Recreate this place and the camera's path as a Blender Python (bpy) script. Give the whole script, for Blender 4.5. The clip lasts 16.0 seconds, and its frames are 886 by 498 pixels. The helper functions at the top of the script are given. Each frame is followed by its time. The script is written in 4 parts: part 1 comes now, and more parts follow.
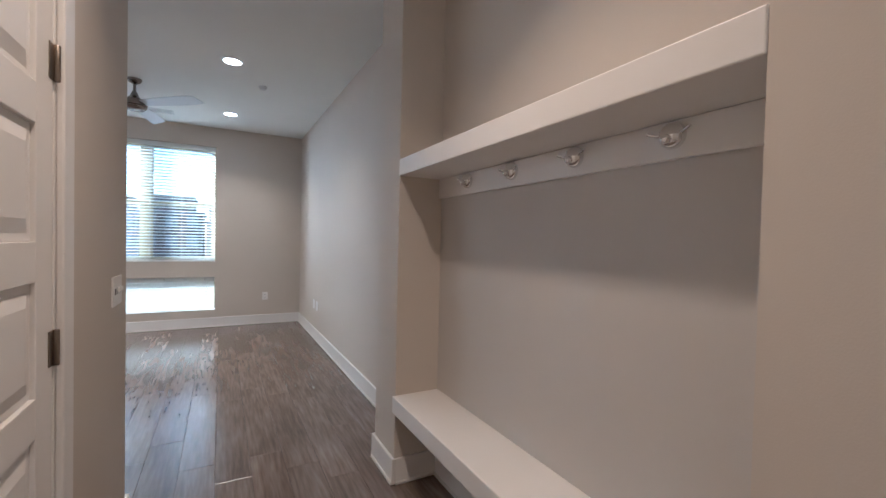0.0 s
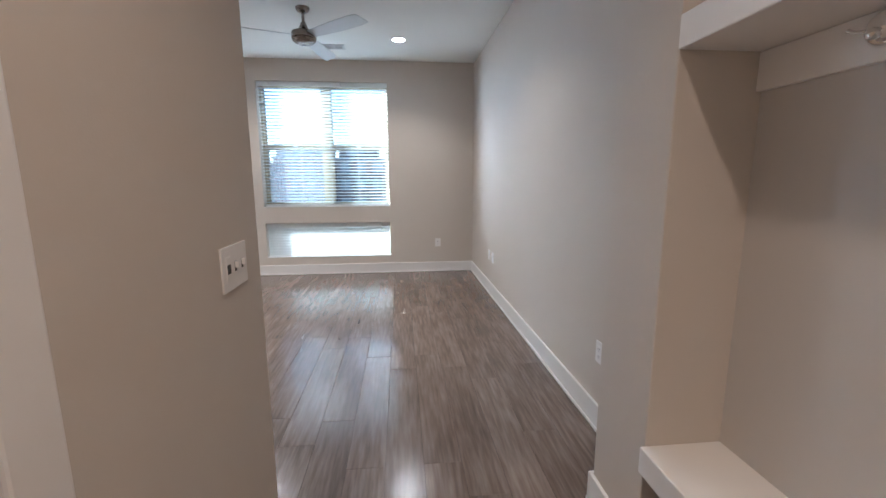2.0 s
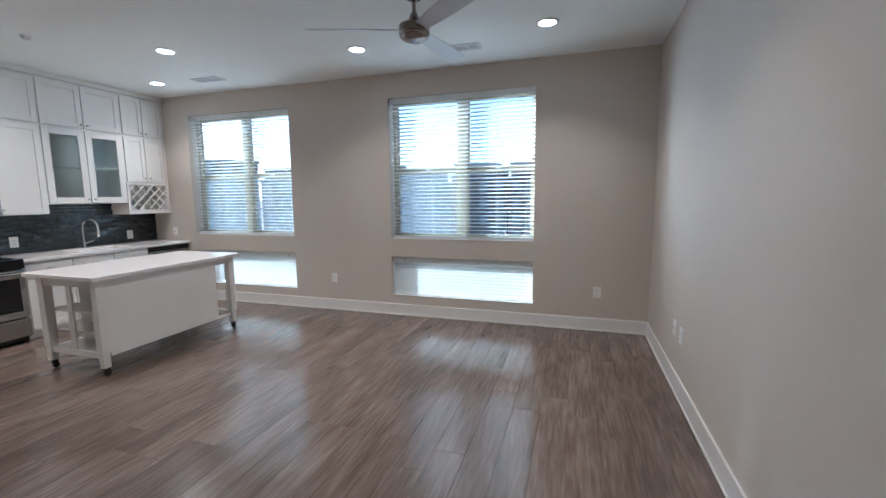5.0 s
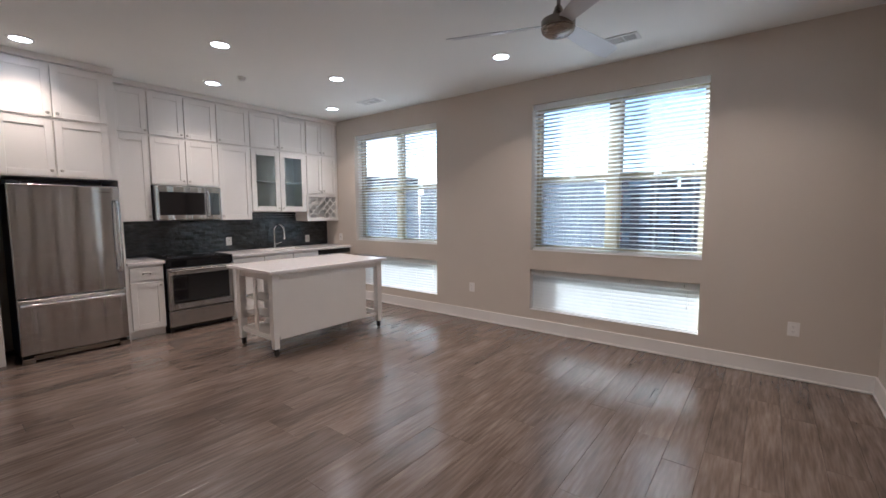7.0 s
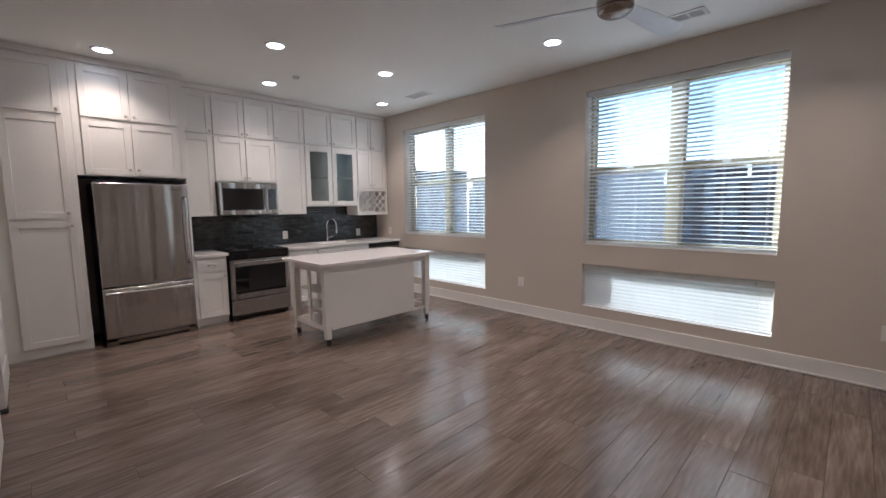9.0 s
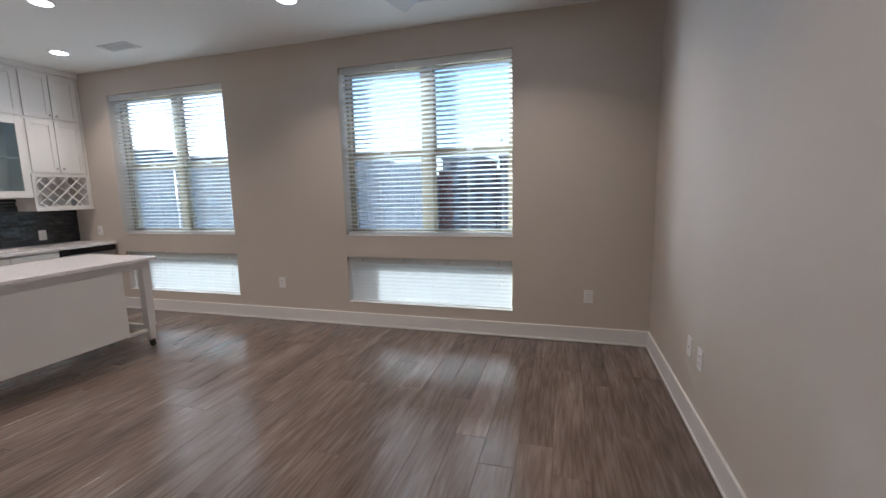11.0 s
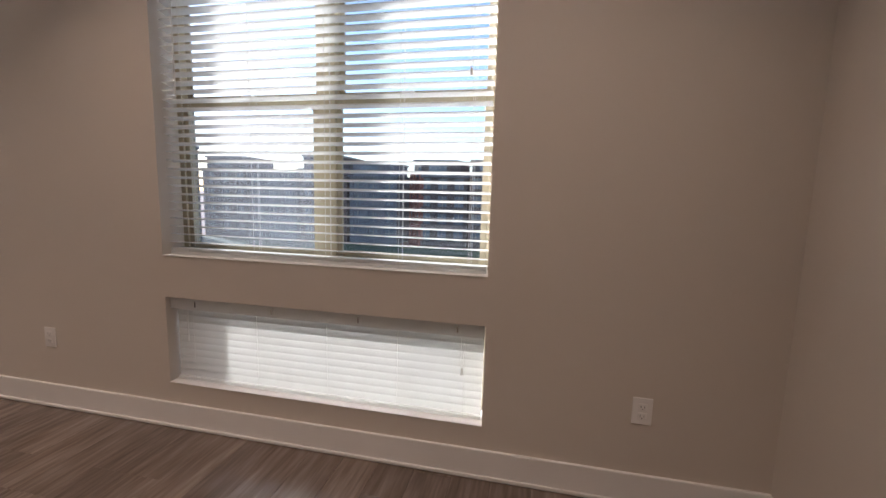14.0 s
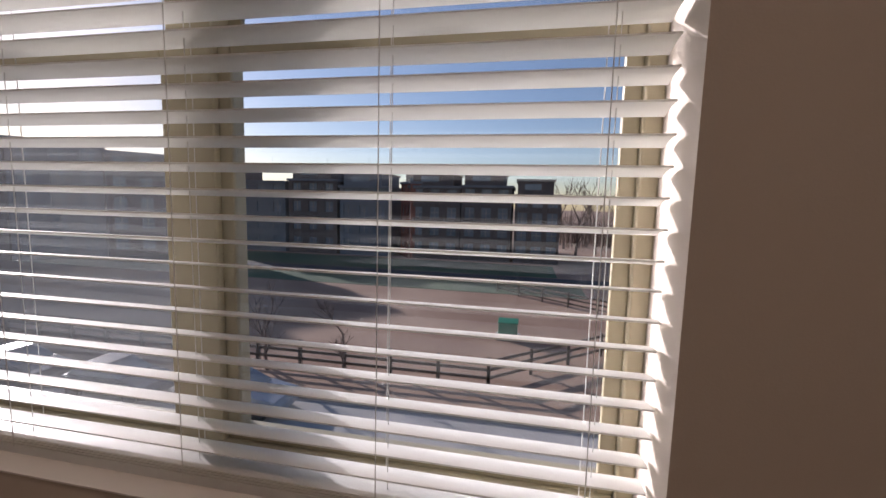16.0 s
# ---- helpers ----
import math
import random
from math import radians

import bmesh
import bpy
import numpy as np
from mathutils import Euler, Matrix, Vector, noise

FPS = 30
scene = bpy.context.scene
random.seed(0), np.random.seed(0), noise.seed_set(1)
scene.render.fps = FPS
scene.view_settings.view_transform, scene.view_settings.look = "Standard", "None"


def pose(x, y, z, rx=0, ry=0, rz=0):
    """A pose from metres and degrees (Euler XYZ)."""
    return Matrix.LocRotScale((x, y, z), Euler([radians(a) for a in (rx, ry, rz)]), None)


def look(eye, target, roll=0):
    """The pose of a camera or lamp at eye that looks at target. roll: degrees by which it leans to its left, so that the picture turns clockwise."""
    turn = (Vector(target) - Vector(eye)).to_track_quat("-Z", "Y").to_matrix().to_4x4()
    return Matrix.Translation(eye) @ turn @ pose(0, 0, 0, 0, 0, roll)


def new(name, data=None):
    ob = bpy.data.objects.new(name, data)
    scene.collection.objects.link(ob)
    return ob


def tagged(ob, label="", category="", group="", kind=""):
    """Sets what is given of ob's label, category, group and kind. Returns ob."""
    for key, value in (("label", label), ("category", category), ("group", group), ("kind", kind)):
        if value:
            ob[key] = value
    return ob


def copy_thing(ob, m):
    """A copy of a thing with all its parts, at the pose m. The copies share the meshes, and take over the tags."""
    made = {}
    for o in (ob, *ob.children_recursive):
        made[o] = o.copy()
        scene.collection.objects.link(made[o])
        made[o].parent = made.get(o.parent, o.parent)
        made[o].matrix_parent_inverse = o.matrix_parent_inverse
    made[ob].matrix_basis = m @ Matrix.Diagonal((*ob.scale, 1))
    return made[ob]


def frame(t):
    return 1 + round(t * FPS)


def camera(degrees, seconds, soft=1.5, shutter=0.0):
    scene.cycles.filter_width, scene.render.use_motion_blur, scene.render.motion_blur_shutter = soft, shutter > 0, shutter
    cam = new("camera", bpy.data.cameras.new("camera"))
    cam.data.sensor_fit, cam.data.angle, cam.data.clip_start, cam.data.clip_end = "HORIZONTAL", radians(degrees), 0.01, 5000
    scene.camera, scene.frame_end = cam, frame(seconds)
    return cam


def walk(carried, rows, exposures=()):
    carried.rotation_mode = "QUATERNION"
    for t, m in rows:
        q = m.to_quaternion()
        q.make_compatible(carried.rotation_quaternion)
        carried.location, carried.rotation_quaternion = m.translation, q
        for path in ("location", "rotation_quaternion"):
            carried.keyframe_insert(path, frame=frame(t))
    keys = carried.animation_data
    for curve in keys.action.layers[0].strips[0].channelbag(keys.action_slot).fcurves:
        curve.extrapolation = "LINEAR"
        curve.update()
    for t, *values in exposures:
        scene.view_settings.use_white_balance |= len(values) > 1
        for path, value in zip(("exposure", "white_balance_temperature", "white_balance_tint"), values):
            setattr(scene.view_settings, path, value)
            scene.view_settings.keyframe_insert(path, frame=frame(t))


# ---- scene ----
cam = camera(93.9, 16.0)
PATH = [
    (0, (0.125, 0.812, 1.322), (1.072, 2.574, 1.28), 1.3),
    (0.2, (0.121, 0.886, 1.3), (1.01, 2.675, 1.191), 1.3),
    (0.5, (0.165, 1.0, 1.3), (0.92, 2.842, 1.106), 1.4),
    (1, (0.171, 1.257, 1.301), (0.708, 3.162, 1.015), 0.9),
    (1.5, (0.183, 1.49, 1.312), (0.531, 3.434, 0.996), 0.7),
    (2, (0.206, 1.755, 1.319), (0.405, 3.717, 0.984), -0.2),
    (2.5, (0.283, 2.035, 1.34), (0.337, 4.007, 1.007), -0.3),
    (3, (0.398, 2.29, 1.348), (0.302, 4.264, 1.044), -0.4),
    (3.5, (0.424, 2.511, 1.381), (0.197, 4.475, 1.078), -0.5),
    (6, (0.508, 3.183, 1.447), (-0.387, 4.961, 1.252), -0.1),
    (6.5, (0.505, 3.2, 1.409), (-0.558, 4.884, 1.226), 0.1),
    (7, (0.512, 3.215, 1.388), (-0.717, 4.783, 1.209), -0.2),
    (7.5, (0.472, 3.184, 1.391), (-0.873, 4.652, 1.2), -0.3),
    (8, (0.469, 3.21, 1.391), (-0.967, 4.588, 1.193), -0.5),
    (10.3, (0.528, 3.465, 1.372), (-0.495, 5.165, 1.116), -1.8),
    (10.5, (0.509, 3.576, 1.362), (-0.364, 5.356, 1.096), -1.5),
    (11, (0.507, 3.823, 1.368), (-0.052, 5.723, 1.093), -1.3),
    (11.5, (0.444, 4.119, 1.379), (0.067, 6.059, 1.076), -0.6),
    (12, (0.447, 4.438, 1.38), (0.083, 6.38, 1.073), -0.3),
    (12.5, (0.433, 4.773, 1.353), (0.053, 6.717, 1.072), -0.1),
    (13, (0.411, 5.136, 1.318), (-0.017, 7.074, 1.071), 0.2),
    (13.5, (0.339, 5.499, 1.357), (-0.102, 7.426, 1.056), 0.6),
    (14, (0.239, 5.827, 1.293), (-0.18, 7.765, 1.034), 1.5),
    (14.5, (0.149, 6.187, 1.371), (-0.292, 8.111, 1.045), 1.1),
    (15, (0.044, 6.523, 1.4), (-0.396, 8.453, 1.12), 1.5),
    (15.5, (-0.048, 6.801, 1.446), (-0.47, 8.738, 1.179), 1.5),
    (16, (-0.143, 7.039, 1.464), (-0.525, 8.99, 1.252), 1.5),
]
EXPOSURES = [(0.0, 2.5, 4500, 6), (0.5, 2.75, 4300, 6), (2.0, 2.65, 4550, 6), (3.0, 2.5, 4300, 3), (3.6, 2.3, 4200, 1), (6.0, 2.1, 4800, 10), (8.0, 1.87, 4950, 13), (11.0, 1.8, 4850, 10), (12.5, 1.6, 4950, 12), (14.0, 1.55, 5600, 19), (15.0, 1.3, 6150, 25), (15.6, 0.85, 6300, 26), (16.0, 0.35, 6200, 27)]
walk(cam, [(t, look(eye, target, roll)) for t, eye, target, roll in PATH], EXPOSURES)

# ---- world, sun, lamps ----
SUN_EL, SUN_AZ = 17.0, 60.0      # height; degrees to the west of straight ahead (+y)
world = bpy.data.worlds.new("world")
scene.world = world
world.use_nodes = True
wn = world.node_tree
sky = wn.nodes.new("ShaderNodeTexSky")
sky.sky_type, sky.sun_disc = "NISHITA", False
sky.sun_elevation, sky.sun_rotation = radians(SUN_EL), radians(-SUN_AZ)
sky.dust_density, sky.ozone_density = 0.4, 1.6
wn.links.new(sky.outputs[0], wn.nodes["Background"].inputs[0])
wn.nodes["Background"].inputs[1].default_value = 0.09
sun_dir = Vector((-math.sin(radians(SUN_AZ)) * math.cos(radians(SUN_EL)), math.cos(radians(SUN_AZ)) * math.cos(radians(SUN_EL)), math.sin(radians(SUN_EL))))
sun = new("sun", bpy.data.lights.new("sun", "SUN"))
sun.data.energy, sun.data.angle, sun.data.color = 3.9, radians(0.9), (1.0, 0.95, 0.86)
sun.matrix_world = look(sun_dir * 100, (0, 0, 0))

CEIL = 2.855
ROOM_LAMPS = [(-4.52, 3.88), (-4.53, 5.42), (-4.44, 7.0), (-3.34, 4.98), (-3.31, 6.2), (-1.56, 6.76), (0.22, 6.72), (0.2, 4.93), (-1.56, 4.93)]
# The one at y -0.4 is an added, unseen fill for the hall.
HALL_LAMPS = [(0.3, 1.75), (0.3, -0.4)]
LAMP_W = 2.1
HALL_GLOW = {(0.3, 1.75): (2.2, (1.0, 0.60, 0.32)), (0.3, -0.4): (2.3, (1.0, 0.74, 0.52))}
for x, y in ROOM_LAMPS + HALL_LAMPS:
    watts, tint = HALL_GLOW.get((x, y), (LAMP_W, (1.0, 0.72, 0.48)))
    lamp = new("downlight_lamp", bpy.data.lights.new("downlight_lamp", "AREA"))
    lamp.data.shape, lamp.data.size, lamp.data.spread = "DISK", 0.13, radians(115)
    lamp.data.energy, lamp.data.color = watts, tint
    lamp.matrix_world = look((x, y, CEIL - 0.012), (x, y + 0.0001, 0))


# ---- materials ----
def material(name, rough=0.5, metal=0.0):
    m = bpy.data.materials.new(name)
    m.use_nodes = True
    b = m.node_tree.nodes["Principled BSDF"]
    b.inputs["Roughness"].default_value, b.inputs["Metallic"].default_value = rough, metal
    return m, m.node_tree, b


def noise_of(t, scale, detail=3.0, stretch=None, vary=False):
    tc = t.nodes.new("ShaderNodeTexCoord")
    mp = t.nodes.new("ShaderNodeMapping")
    t.links.new(tc.outputs["Object"], mp.inputs["Vector"])
    if stretch:
        mp.inputs["Scale"].default_value = stretch
    if vary:
        info = t.nodes.new("ShaderNodeObjectInfo")
        mul = t.nodes.new("ShaderNodeMath")
        mul.operation = "MULTIPLY"
        mul.inputs[1].default_value = 37.0
        t.links.new(info.outputs["Random"], mul.inputs[0])
        t.links.new(mul.outputs[0], mp.inputs["Location"])
    n = t.nodes.new("ShaderNodeTexNoise")
    n.inputs["Scale"].default_value, n.inputs["Detail"].default_value = scale, detail
    t.links.new(mp.outputs[0], n.inputs["Vector"])
    return n.outputs["Fac"]


def ramp(t, fac, stops):
    r = t.nodes.new("ShaderNodeValToRGB")
    while len(r.color_ramp.elements) < len(stops):
        r.color_ramp.elements.new(0.5)
    for e, (p, c) in zip(r.color_ramp.elements, stops):
        e.position, e.color = p, (*c, 1)
    t.links.new(fac, r.inputs[0])
    return r.outputs[0]


def bump(t, b, fac, strength, dist=0.002):
    n = t.nodes.new("ShaderNodeBump")
    n.inputs["Strength"].default_value, n.inputs["Distance"].default_value = strength, dist
    t.links.new(fac, n.inputs["Height"])
    t.links.new(n.outputs[0], b.inputs["Normal"])


def shade(c, k):
    return tuple(min(1.0, v * k) for v in c)


def painted(name, colour, rough=0.5, spread=0.05, scale=1.5, relief=0.15, fine=350.0, metal=0.0):
    m, t, b = material(name, rough, metal)
    t.links.new(ramp(t, noise_of(t, scale), [(0.3, shade(colour, 1 - spread)), (0.7, shade(colour, 1 + spread))]), b.inputs["Base Color"])
    if relief:
        bump(t, b, noise_of(t, fine, 2.0), relief, 0.001)
    return m


WALL = painted("greige_wall_paint", (0.60, 0.545, 0.475), 0.75, 0.025, 0.8, 0.25, 260)
# Same wall paint, greyed: the cooler light under the shelf is in this colour.
COOLWALL = painted("cool_lit_wall_paint", (0.57, 0.545, 0.515), 0.7, 0.025, 0.8, 0.25, 260)
CEILING = painted("ceiling_paint", (0.80, 0.81, 0.78), 0.9, 0.02, 0.7, 0.2, 200)
TRIM = painted("trim_paint", (0.80, 0.78, 0.75), 0.38, 0.02, 3.0, 0.05)
CAB = painted("cabinet_lacquer", (0.80, 0.775, 0.735), 0.35, 0.015, 3.0, 0.04)
QUARTZ = painted("quartz", (0.80, 0.77, 0.75), 0.16, 0.05, 60, 0.0)
PLATE = painted("white_plastic", (0.82, 0.80, 0.77), 0.3, 0.01, 5, 0.0)


def slat_vinyl():
    """White vinyl, thin enough that the sun glows through it a little warm."""
    m = painted("blind_slat", (0.85, 0.86, 0.86), 0.42, 0.03, 9, 0.05)
    t = m.node_tree
    thin, mix = t.nodes.new("ShaderNodeBsdfTranslucent"), t.nodes.new("ShaderNodeMixShader")
    thin.inputs["Color"].default_value = (0.88, 0.88, 0.82, 1)
    mix.inputs[0].default_value = 0.4
    t.links.new(t.nodes["Principled BSDF"].outputs[0], mix.inputs[1])
    t.links.new(thin.outputs[0], mix.inputs[2])
    t.links.new(mix.outputs[0], t.nodes["Material Output"].inputs["Surface"])
    return m


SLAT = slat_vinyl()
CORD = painted("blind_cord", (0.75, 0.75, 0.72), 0.8, 0.03, 9, 0.0)
VINYL = painted("window_vinyl", (0.42, 0.37, 0.25), 0.45, 0.05, 5, 0.05)
BLACK = painted("black_plastic", (0.012, 0.012, 0.013), 0.4, 0.1, 5, 0.0)
GLOSSBLACK = painted("black_glass", (0.008, 0.008, 0.009), 0.06, 0.1, 5, 0.0)
IRON = painted("dark_iron", (0.03, 0.028, 0.026), 0.5, 0.15, 12, 0.1, 120, 0.6)
BRONZE = painted("hinge_metal", (0.30, 0.25, 0.20), 0.4, 0.1, 20, 0.05, 200, 1.0)
CHROME = painted("chrome", (0.80, 0.80, 0.80), 0.07, 0.02, 5, 0.0, metal=1.0)
NICKEL = painted("brushed_nickel", (0.27, 0.24, 0.21), 0.24, 0.06, 30, 0.05, metal=1.0)
SATIN = painted("satin_nickel", (0.58, 0.55, 0.50), 0.3, 0.05, 30, 0.0, metal=1.0)
BLADE = painted("fan_blade", (0.55, 0.56, 0.57), 0.35, 0.03, 4, 0.0, metal=0.3)
RUBBER = painted("rubber", (0.02, 0.02, 0.02), 0.7, 0.1, 20, 0.0)
DARK = painted("dark_void", (0.03, 0.03, 0.03), 0.9, 0.1, 3, 0.0)
GRILLE = painted("vent_metal", (0.62, 0.63, 0.62), 0.5, 0.02, 4, 0.0)


def steel():
    m, t, b = material("stainless_steel", 0.3, 1.0)
    n = noise_of(t, 3.0, 4.0, (1, 1.0, 120))
    t.links.new(ramp(t, n, [(0.3, (0.43, 0.41, 0.39)), (0.7, (0.49, 0.47, 0.45))]), b.inputs["Base Color"])
    tan = t.nodes.new("ShaderNodeTangent")
    tan.direction_type, tan.axis = "RADIAL", "Z"
    t.links.new(tan.outputs[0], b.inputs["Tangent"])
    b.inputs["Anisotropic"].default_value, b.inputs["Anisotropic Rotation"].default_value = 0.5, 0.25
    b.inputs["Roughness"].default_value = 0.2
    fine = noise_of(t, 1.0, 2.0, (1, 1.5, 420))
    wave = noise_of(t, 1.0, 1.0, (1, 8.0, 0.3))
    add = t.nodes.new("ShaderNodeMath")
    add.operation = "MULTIPLY_ADD"
    add.inputs[1].default_value = 80.0
    t.links.new(wave, add.inputs[0])
    t.links.new(fine, add.inputs[2])
    bump(t, b, add.outputs[0], 0.3, 0.0016)
    return m


STEEL = steel()


def plank_wood():
    m, t, b = material("vinyl_plank", 0.3)
    b.inputs["Specular IOR Level"].default_value = 0.8
    grain = noise_of(t, 4.0, 6.0, (14, 1.1, 1), True)
    broad = noise_of(t, 2.2, 3.0, (4, 0.8, 1), True)
    mix = t.nodes.new("ShaderNodeMath")
    mix.operation = "MULTIPLY_ADD"
    mix.inputs[1].default_value = 0.55
    half = t.nodes.new("ShaderNodeMath")
    half.operation = "MULTIPLY"
    half.inputs[1].default_value = 0.45
    t.links.new(broad, half.inputs[0])
    t.links.new(grain, mix.inputs[0])
    t.links.new(half.outputs[0], mix.inputs[2])
    col = ramp(t, mix.outputs[0], [(0.30, (0.082, 0.059, 0.046)), (0.45, (0.132, 0.098, 0.077)), (0.57, (0.182, 0.139, 0.112)), (0.72, (0.255, 0.203, 0.167))])
    info = t.nodes.new("ShaderNodeObjectInfo")
    hsv = t.nodes.new("ShaderNodeHueSaturation")
    val = t.nodes.new("ShaderNodeMapRange")
    val.inputs["To Min"].default_value, val.inputs["To Max"].default_value = 0.86, 1.2
    t.links.new(info.outputs["Random"], val.inputs["Value"])
    t.links.new(val.outputs[0], hsv.inputs["Value"])
    t.links.new(col, hsv.inputs["Color"])
    t.links.new(hsv.outputs[0], b.inputs["Base Color"])
    r = t.nodes.new("ShaderNodeMapRange")
    r.inputs["To Min"].default_value, r.inputs["To Max"].default_value = 0.14, 0.26
    t.links.new(grain, r.inputs["Value"])
    t.links.new(r.outputs[0], b.inputs["Roughness"])
    bump(t, b, grain, 0.2, 0.0015)
    return m


PLANK = plank_wood()


def glass(name, tint, rough=0.0):
    m, t, b = material(name, rough)
    b.inputs["Base Color"].default_value = (*tint, 1)
    b.inputs["Transmission Weight"].default_value = 1.0
    b.inputs["IOR"].default_value = 1.45
    return m


PANE = glass("window_glass", (0.93, 0.96, 0.97))


def haze_sheet():
    """Thin, mostly clear sheet, added to lay a pale sun-glare haze over a pane."""
    m, t, b = material("insect_screen", 0.8)
    t.links.new(ramp(t, noise_of(t, 3.0), [(0.3, (0.42, 0.43, 0.43)), (0.7, (0.55, 0.56, 0.56))]), b.inputs["Base Color"])
    clear, thin, mix, both = [t.nodes.new(n) for n in ("ShaderNodeBsdfTransparent", "ShaderNodeBsdfTranslucent", "ShaderNodeMixShader", "ShaderNodeMixShader")]
    thin.inputs["Color"].default_value = (0.55, 0.56, 0.56, 1)
    both.inputs[0].default_value = 0.6
    mix.inputs[0].default_value = 0.15
    t.links.new(b.outputs[0], both.inputs[1])
    t.links.new(thin.outputs[0], both.inputs[2])
    t.links.new(clear.outputs[0], mix.inputs[1])
    t.links.new(both.outputs[0], mix.inputs[2])
    t.links.new(mix.outputs[0], t.nodes["Material Output"].inputs["Surface"])
    return m


HAZE = haze_sheet()
FROST = glass("cabinet_glass", (0.80, 0.86, 0.84), 0.12)


def tile_glass():
    m, t, b = material("dark_glass_tile", 0.05)
    t.links.new(ramp(t, noise_of(t, 9.0, 2.0, (1, 1, 3)), [(0.35, (0.012, 0.016, 0.018)), (0.6, (0.035, 0.042, 0.045)), (0.75, (0.07, 0.08, 0.08))]), b.inputs["Base Color"])
    bump(t, b, noise_of(t, 22.0, 1.0), 0.8, 0.005)
    return m


TILE = tile_glass()


def glow(name, colour, power):
    m, t, b = material(name, 0.5)
    b.inputs["Emission Color"].default_value, b.inputs["Emission Strength"].default_value = (*colour, 1), power
    return m


LENS = glow("lamp_lens", (1.0, 0.9, 0.78), 6.0)


def ground_mat(name, a, c, scale=0.15, rough=0.95):
    m, t, b = material(name, rough)
    mixed = ramp(t, noise_of(t, scale, 6.0), [(0.35, a), (0.65, c)])
    t.links.new(mixed, b.inputs["Base Color"])
    bump(t, b, noise_of(t, 6.0, 4.0), 0.4, 0.05)
    return m


FIELD = ground_mat("winter_field", (0.27, 0.16, 0.105), (0.40, 0.265, 0.18))
# Dark green: the houses' shade on the grass is put into this colour.
LAWN = ground_mat("shaded_lawn", (0.055, 0.10, 0.05), (0.09, 0.13, 0.06))
ASPHALT = ground_mat("asphalt", (0.05, 0.05, 0.052), (0.075, 0.073, 0.07), 0.4)
CONCRETE = ground_mat("concrete_road", (0.36, 0.34, 0.31), (0.44, 0.42, 0.39), 0.3)
BRICKS = [ground_mat("brick_dark", (0.12, 0.095, 0.085), (0.16, 0.125, 0.11), 0.8), ground_mat("brick_red", (0.26, 0.10, 0.07), (0.33, 0.13, 0.09), 0.8),
          ground_mat("siding_grey", (0.17, 0.17, 0.18), (0.21, 0.21, 0.215), 0.8), ground_mat("stucco_tan", (0.36, 0.31, 0.25), (0.42, 0.37, 0.30), 0.8)]
FARGLASS = painted("far_glass", (0.20, 0.23, 0.26), 0.12, 0.2, 0.4, 0.0)
BARK = ground_mat("bark", (0.09, 0.06, 0.045), (0.16, 0.11, 0.09), 3.0)
GREENBOX = painted("green_steel", (0.03, 0.22, 0.12), 0.5, 0.1, 2.0, 0.0)
FENCEWOOD = ground_mat("fence_wood", (0.10, 0.075, 0.055), (0.15, 0.12, 0.09), 2.0)
CARPAINT = [painted("car_paint", (0.05, 0.055, 0.065), 0.25, 0.03, 2, 0.0), painted("car_paint_silver", (0.30, 0.31, 0.33), 0.25, 0.03, 2, 0.0)]


# ---- mesh tools ----
def add_box(bm, x0, x1, y0, y1, z0, z1):
    v = [bm.verts.new((x, y, z)) for x in (x0, x1) for y in (y0, y1) for z in (z0, z1)]
    for f in ((0, 1, 3, 2), (4, 6, 7, 5), (0, 4, 5, 1), (2, 3, 7, 6), (0, 2, 6, 4), (1, 5, 7, 3)):
        bm.faces.new([v[i] for i in f])
    return v


def turned(bm, profile, segs=24, at=(0, 0, 0), axis="z"):
    """A lathe: (radius, height) pairs about an axis."""
    rings = []
    for r, h in profile:
        ring = []
        for i in range(segs):
            a = 2 * math.pi * i / segs
            p = (r * math.cos(a), r * math.sin(a), h)
            p = p if axis == "z" else (h, p[0], p[1]) if axis == "x" else (p[0], h, p[1])
            ring.append(bm.verts.new((p[0] + at[0], p[1] + at[1], p[2] + at[2])))
        rings.append(ring)
    for a, b in zip(rings, rings[1:]):
        for i in range(segs):
            bm.faces.new((a[i], a[(i + 1) % segs], b[(i + 1) % segs], b[i]))
    bm.faces.new(rings[0])
    bm.faces.new(rings[-1])


def tube(bm, pts, r, segs=10):
    rings = []
    for i, p in enumerate(pts):
        p = Vector(p)
        d = (Vector(pts[min(i + 1, len(pts) - 1)]) - Vector(pts[max(i - 1, 0)])).normalized()
        u = d.orthogonal().normalized() if i == 0 else (u - d * u.dot(d)).normalized()
        w = d.cross(u)
        rr = r[i] if isinstance(r, (list, tuple)) else r
        rings.append([bm.verts.new(p + (u * math.cos(2 * math.pi * k / segs) + w * math.sin(2 * math.pi * k / segs)) * rr) for k in range(segs)])
    for a, b in zip(rings, rings[1:]):
        for i in range(segs):
            bm.faces.new((a[i], a[(i + 1) % segs], b[(i + 1) % segs], b[i]))
    bm.faces.new(rings[0])
    bm.faces.new(rings[-1])


